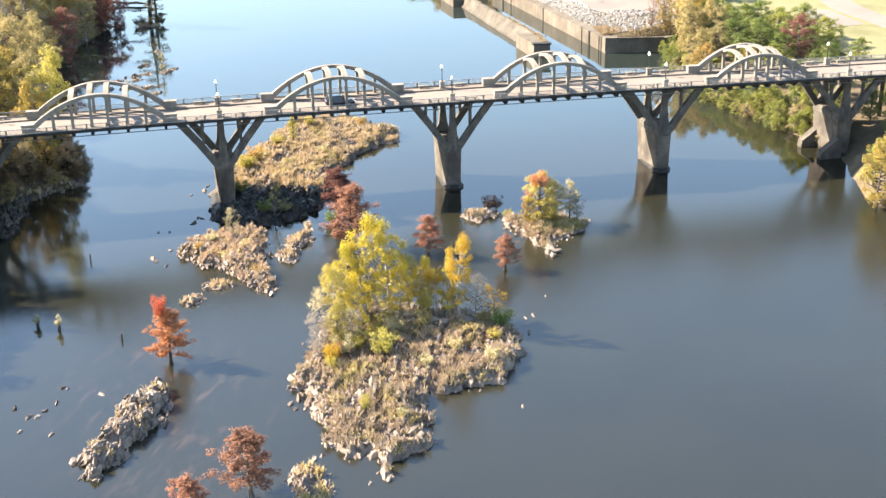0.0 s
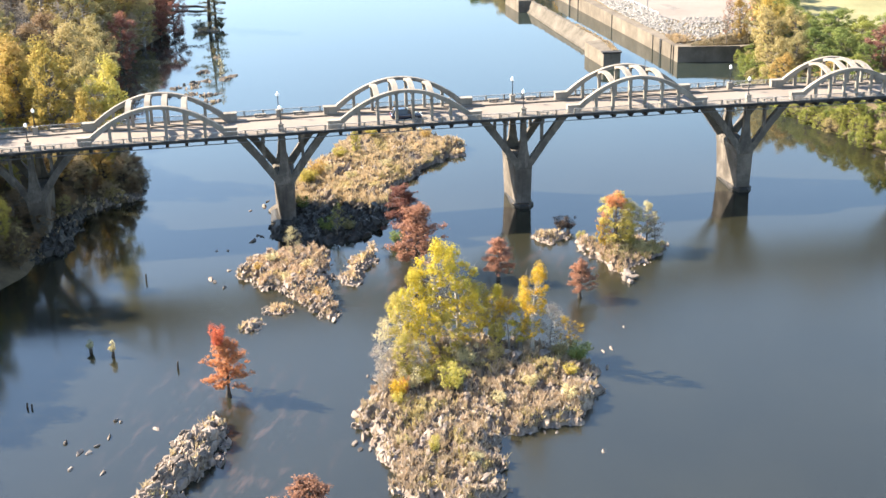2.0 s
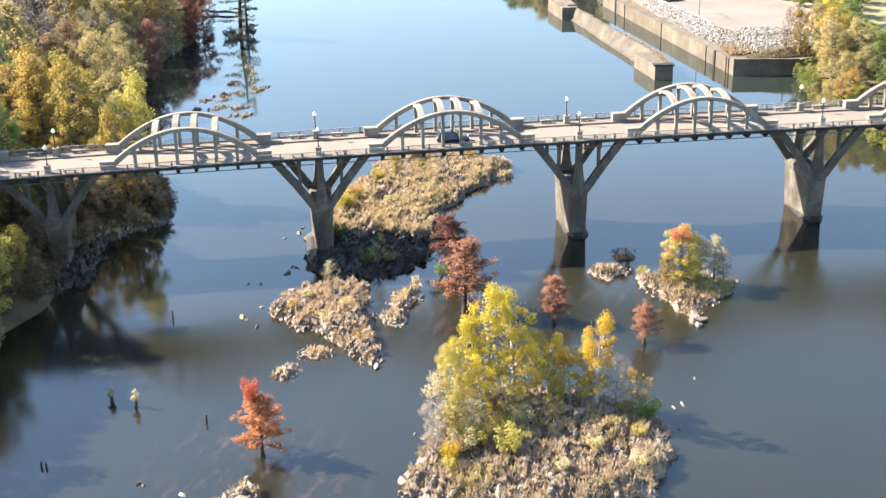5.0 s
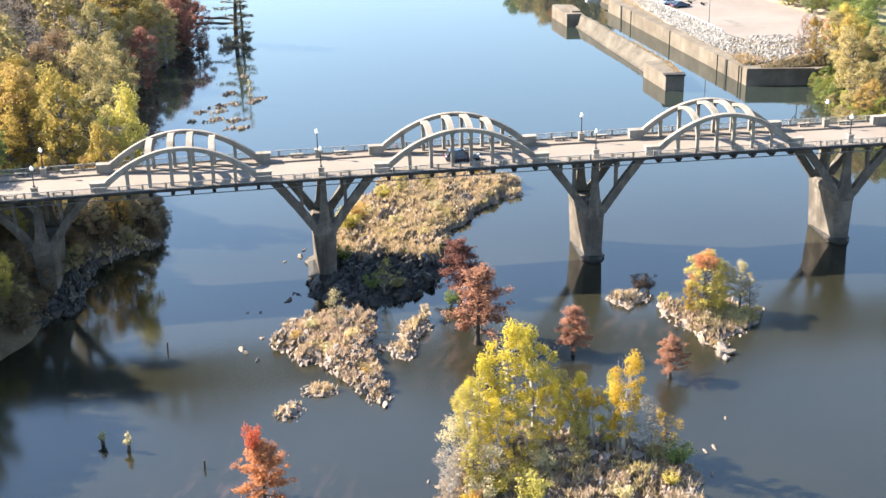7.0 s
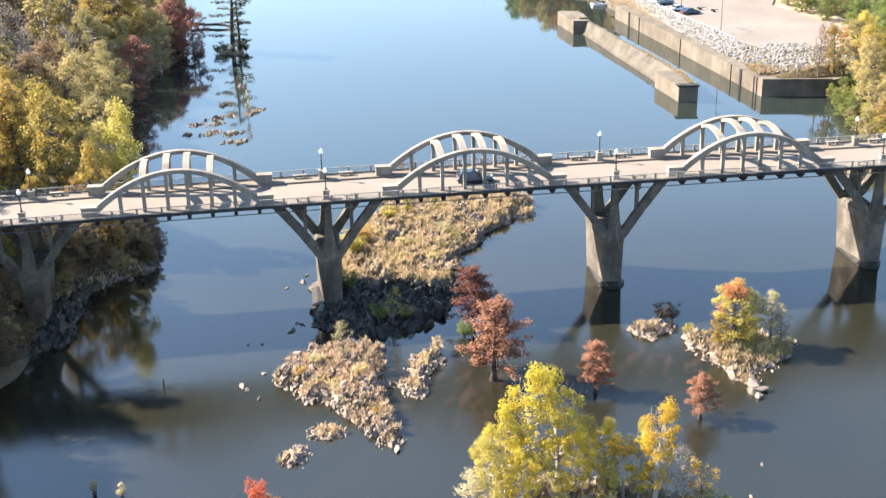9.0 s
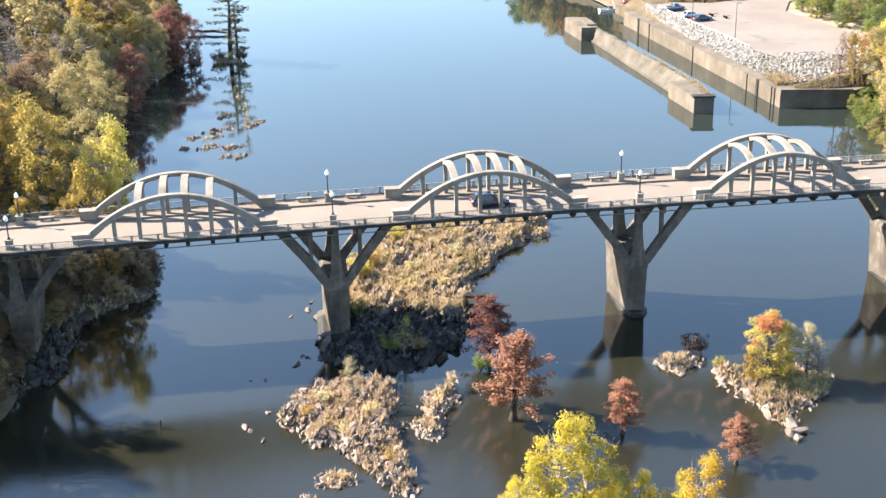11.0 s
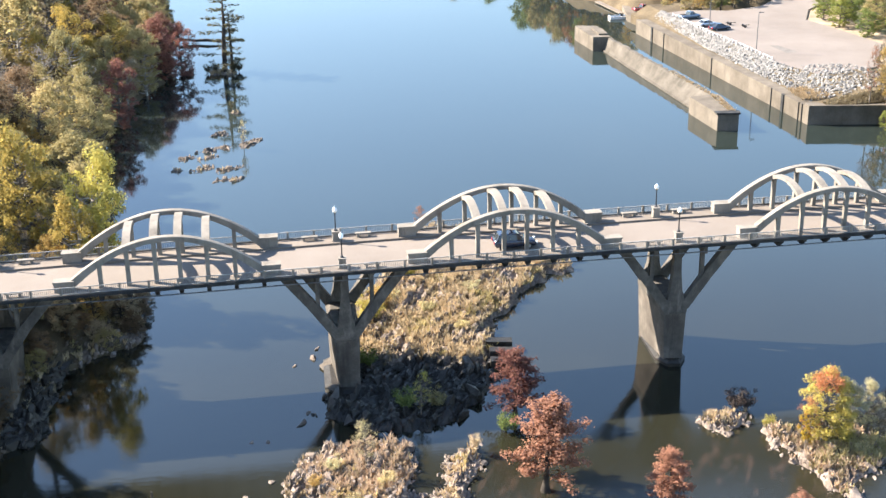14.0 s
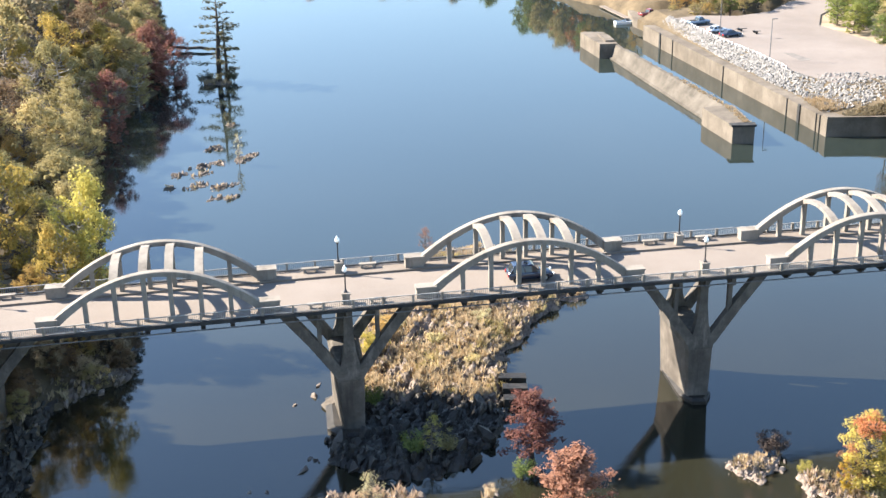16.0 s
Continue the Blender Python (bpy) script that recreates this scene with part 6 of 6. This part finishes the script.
while len(mats) < 5200:
    y = rr.uniform(279, 352)
    x0 = lerp_table([(277, 55.0), (290, 54.4), (300, 53.0), (320, 51.2), (341, 50.2), (360, 48.5)], y)
    x1 = lot_edge(y) + (12 if y < 297 and rr.random() < 0.75 else 0.2)
    x1 = min(x1, 78)
    f = rr.random()
    x = x0 + f * (x1 - x0)
    if y < 287 and x < 57 and rr.random() < 0.8:
        continue
    xe = lot_edge(y)
    z = 3.25 + 1.75 * min(1, max(0, (x - x0) / max(0.5, xe - x0)))
    s = rr.uniform(0.32, 0.78)
    m = Matrix.Translation((x, y, z)) @ Euler((rr.uniform(0, 6), rr.uniform(0, 6), rr.uniform(0, 6))).to_matrix().to_4x4() @ Matrix.Diagonal((s, s * 0.8, s * 0.7, 1))
    mats.append(m)
joined_rocks("stone", mats[280:], riprap, RIPRAP)
pale_rocks = []
for i in range(5):
    me = ROCKS[i].copy()
    me.materials.clear()
    me.materials.append(RIPRAP)
    pale_rocks.append(me)
for i, m in enumerate(mats[:280]):
    part("stone", pale_rocks[i % 5], RIPRAP, riprap).matrix_basis = m
# weedy apron of soil where the slope meets the wall's end
rings = []
for x in (56.5, 58.5, 60.5, 62.5, 64.5, 66.5, 69.5):
    top = min(5.0, 3.2 + 0.19 * (x - 56.5))
    rings.append([(x, 275.5 + 0.2 * math.sin(x * 2.1), 3.15), (x, 277.75, top + 0.08), (x, 277.75, 2.8), (x, 275.9, 2.8)])
bm = bmesh.new()
loft(bm, rings)
part("soil", bm, EARTH, riprap, "brown weedy soil behind the wall")
pts = []
for _ in range(420):
    x, f = rr.uniform(56.5, 69.3), rr.random()
    pts.append((x, 275.6 + 2.1 * f, 3.15 + f * (min(5.0, 3.2 + 0.19 * (x - 56.5)) - 3.1)))
tufts("dry_weed", pts, riprap, BROWN, 0.45, 7, 13)
tufts("dry_weed", [(rr.uniform(53.5, 68), rr.uniform(279.5, 286.5), 3.4) for _ in range(500)], riprap, BROWN, 0.6, 7, 3)

# ---- fence, poles and vehicles ----
fence = thing("guard_fence", (0, 0, 0), "low white post fence along the parking lot's edge", "fence")
pts = [(51.9, 346), (52.4, 341), (53.5, 327), (55.6, 315), (57.1, 300.5)]
line = []
for (x0, y0), (x1, y1) in zip(pts, pts[1:]):
    n = int(math.hypot(x1 - x0, y1 - y0) / 1.5)
    line += [(x0 + (x1 - x0) * i / n, y0 + (y1 - y0) * i / n) for i in range(n)]
WHITE = surface("white_paint", (0.62, 0.62, 0.6), (0.74, 0.74, 0.72), (0.8, 0.8, 0.78), 1.0, 8, 0.5, bumps=0.05)
for x, y in line:
    bm = bmesh.new()
    box(bm, (x, y, 5.35), (0.16, 0.16, 0.8))
    part("post", bm, WHITE, fence)
bm = bmesh.new()
tube(bm, [(x, y, 5.62) for x, y in line], [0.03] * len(line), 6)
part("rail", bm, WHITE, fence)
for x, y in ((56.6, 309.2), (54.9, 331.0)):
    lp = thing("light_pole", (x, y, 5.0), "tall slim grey light pole at the parking lot", "light pole", "parking lot poles")
    bm = bmesh.new()
    tube(bm, [(0, 0, 0), (0, 0, 0.15), (0, 0, 4), (0, 0, 8.0)], [0.16, 0.1, 0.085, 0.06], 8)
    part("pole", bm, PIPE, lp)
    bm = bmesh.new()
    box(bm, (0.5, 0, 8.0), (1.0, 0.28, 0.14))
    soften(bm, 0.03)
    part("lamp_head", bm, PIPE, lp)


def paint(name, c, rough=0.25):
    m, nt, b = mat(name, rough, 0.2, 0.5)
    b.inputs["Base Color"].default_value = (*c, 1)
    b.inputs["Coat Weight"].default_value = 0.6
    return m


GLASS, _nt, _b = mat("dark_car_glass", 0.08, 0.0, 0.6)
_b.inputs["Base Color"].default_value = (0.02, 0.024, 0.028, 1)
TYRE, _nt, _b = mat("black_tyre", 0.9, 0.0, 0.2)
_b.inputs["Base Color"].default_value = (0.02, 0.02, 0.02, 1)
TAIL, _nt, _b = mat("red_lens", 0.2, 0.0, 0.5)
_b.inputs["Base Color"].default_value = (0.4, 0.02, 0.02, 1)


def build_car(x, y, z, turn, colour, label, kind="suv", category="car"):
    """A car 4.6 m long that faces its own +x."""
    car = thing("car", (x, y, z), label, category)
    car.rotation_euler = (0, 0, radians(turn))
    high = {"suv": 1.68, "sedan": 1.45, "pickup": 1.75}[kind]
    belt = high * 0.58
    prof = {"suv": [(-2.22, 0.45), (-2.28, 0.7), (-2.25, belt), (0.95, belt), (1.9, belt - 0.1), (2.22, belt - 0.3), (2.27, 0.5), (2.1, 0.3), (-2.1, 0.3)],
            "sedan": [(-2.22, 0.42), (-2.28, 0.65), (-2.2, belt - 0.04), (-1.5, belt), (1.0, belt), (1.9, belt - 0.1), (2.25, belt - 0.28), (2.28, 0.45), (2.1, 0.28), (-2.1, 0.28)],
            "pickup": [(-2.6, 0.5), (-2.65, 0.75), (-2.62, belt), (1.0, belt), (2.0, belt - 0.06), (2.3, belt - 0.2), (2.35, 0.5), (2.15, 0.34), (-2.4, 0.34)]}[kind]
    bm = bmesh.new()
    loft(bm, [[(x * k, y, 0.3 + (z - 0.3) * kz) for x, z in prof] for y, k, kz in ((-0.9, 0.97, 0.93), (-0.84, 1.0, 1.0), (0.84, 1.0, 1.0), (0.9, 0.97, 0.93))])
    soften(bm, 0.05)
    part("body", bm, colour, car, "", True)
    tops = {"suv": [(-2.12, -1.7), (1.0, 0.25)], "sedan": [(-1.6, -0.95), (1.1, 0.2)], "pickup": [(-0.6, -0.4), (1.05, 0.45)]}[kind]
    (b0, t0), (b1, t1) = tops
    bm = bmesh.new()
    loft(bm, [[(b0, -0.82, belt - 0.02), (b1, -0.82, belt - 0.02), (b1, 0.82, belt - 0.02), (b0, 0.82, belt - 0.02)], [(t0, -0.62, high - 0.07), (t1, -0.62, high - 0.07), (t1, 0.62, high - 0.07), (t0, 0.62, high - 0.07)]])
    part("window", bm, GLASS, car, "dark windows")
    bm = bmesh.new()
    loft(bm, [[(t0 - 0.06, -0.66, high - 0.09), (t1 + 0.08, -0.66, high - 0.09), (t1 + 0.08, 0.66, high - 0.09), (t0 - 0.06, 0.66, high - 0.09)], [(t0 + 0.1, -0.55, high), (t1 - 0.1, -0.55, high), (t1 - 0.1, 0.55, high), (t0 + 0.1, 0.55, high)]])
    part("roof", bm, colour, car)
    for s in (-1, 1):
        for bx, tx in ((b0, t0), (b1, t1), ((b0 + b1) / 2, (t0 + t1) / 2)):
            bm = bmesh.new()
            tube(bm, [(bx, s * 0.83, belt - 0.03), (tx, s * 0.635, high - 0.07)], [0.05, 0.045], 6)
            part("pillar", bm, colour, car)
    if kind == "pickup":
        bm = bmesh.new()
        box(bm, (-1.62, 0, belt + 0.01), (1.75, 1.4, 0.04))
        part("cargo_bed", bm, TYRE, car, "dark open cargo bed")
    for wx in (-1.4, 1.42):
        for wy in (-0.86, 0.86):
            wheel = new("wheel")
            wheel.parent = car
            wheel.location = (wx, wy, 0.33)
            bm = bmesh.new()
            tube(bm, [(0, -0.11, 0), (0, -0.09, 0), (0, 0.09, 0), (0, 0.11, 0)], [0.28, 0.33, 0.33, 0.28], 14)
            part("tyre", bm, TYRE, wheel)
            bm = bmesh.new()
            tube(bm, [(0, -0.12, 0), (0, 0.12, 0)], [0.19, 0.19], 12)
            part("rim", bm, RAIL, wheel)
    for wy in (-0.66, 0.66):
        bm = bmesh.new()
        box(bm, (2.27, wy, belt - 0.36), (0.1, 0.34, 0.16))
        part("headlight", bm, GLOBE, car)
        bm = bmesh.new()
        box(bm, (-2.28, wy, belt - 0.22), (0.1, 0.22, 0.3))
        part("tail_light", bm, TAIL, car)
    return car


NAVY = paint("navy_car_paint", (0.018, 0.028, 0.055))
SILVER = paint("silver_car_paint", (0.50, 0.52, 0.54))
BLUEGREY = paint("blue_grey_car_paint", (0.12, 0.17, 0.24))
RED = paint("red_car_paint", (0.22, 0.04, 0.04))
build_car(-17.2, 194.9, deck_z(-17.2) - 0.22, 0, NAVY, "dark navy car driving along the bridge roadway", "suv")
build_car(57.0, 330.4, 5.05, 12, NAVY, "dark car parked in the lot by the river", "sedan")
build_car(55.6, 334.6, 5.05, 14, SILVER, "silver car parked in the lot by the river", "sedan")
build_car(54.6, 342.6, 5.05, 15, BLUEGREY, "blue-grey pickup parked at the lot's edge", "pickup", "pickup truck")
build_car(52.2, 369.0, 1.62, 20, RED, "dark red pickup standing on the boat ramp", "pickup", "pickup truck")
# motorboat, dock and trailer clutter
boat = thing("motorboat", (46.6, 369.6, 0.0), "white and blue motorboat moored at the ramp", "boat")
bm = bmesh.new()
loft(bm, [[(-2.4, -0.8, -0.15), (1.2, -0.8, -0.15), (2.4, 0, -0.05), (1.2, 0.8, -0.15), (-2.4, 0.8, -0.15)], [(-2.5, -1.0, 0.6), (1.3, -1.0, 0.65), (2.9, 0, 0.8), (1.3, 1.0, 0.65), (-2.5, 1.0, 0.6)]])
part("hull", bm, WHITE, boat)
bm = bmesh.new()
loft(bm, [[(-2.3, -0.85, 0.62), (1.1, -0.85, 0.66), (2.3, 0, 0.8), (1.1, 0.85, 0.66), (-2.3, 0.85, 0.62)], [(-2.2, -0.8, 0.7), (1.0, -0.8, 0.74), (2.1, 0, 0.84), (1.0, 0.8, 0.74), (-2.2, 0.8, 0.7)]])
part("deck", bm, BLUEGREY, boat)
bm = bmesh.new()
loft(bm, [[(0.2, -0.7, 0.72), (0.9, -0.5, 0.72), (0.9, 0.5, 0.72), (0.2, 0.7, 0.72)], [(0.0, -0.6, 1.2), (0.4, -0.4, 1.2), (0.4, 0.4, 1.2), (0.0, 0.6, 1.2)]])
part("windshield", bm, GLASS, boat)
dock = thing("dock", (0, 0, 0), "narrow pale floating dock beside the boat ramp", "dock")
for i in range(8):
    f = i / 8
    bm = bmesh.new()
    a, b = Vector((48.5, 373.0)), Vector((46.6, 389.0))
    p, q = a.lerp(b, f), a.lerp(b, f + 0.12)
    loft(bm, [[(p.x - 0.7, p.y, z), (p.x + 0.7, p.y, z), (q.x + 0.7, q.y, z), (q.x - 0.7, q.y, z)] for z in (0.25, 0.5)])
    part("deck_board", bm, WALK, dock)
for x, y, l in ((61.0, 334.6, 2.4), (63.2, 331.6, 1.8)):
    tr = thing("boat_trailer", (x, y, 5.05), "empty dark boat trailer parked in the lot", "trailer", "trailers")
    bm = bmesh.new()
    box(bm, (0, 0, 0.45), (l, 0.14, 0.12))
    box(bm, (-0.3, 0, 0.45), (0.14, 1.3, 0.12))
    part("frame", bm, STEEL, tr)
    for s in (-0.65, 0.65):
        bm = bmesh.new()
        tube(bm, [(-0.3, s - 0.09, 0.28), (-0.3, s + 0.09, 0.28)], [0.28, 0.28], 12)
        part("wheel", bm, TYRE, tr)
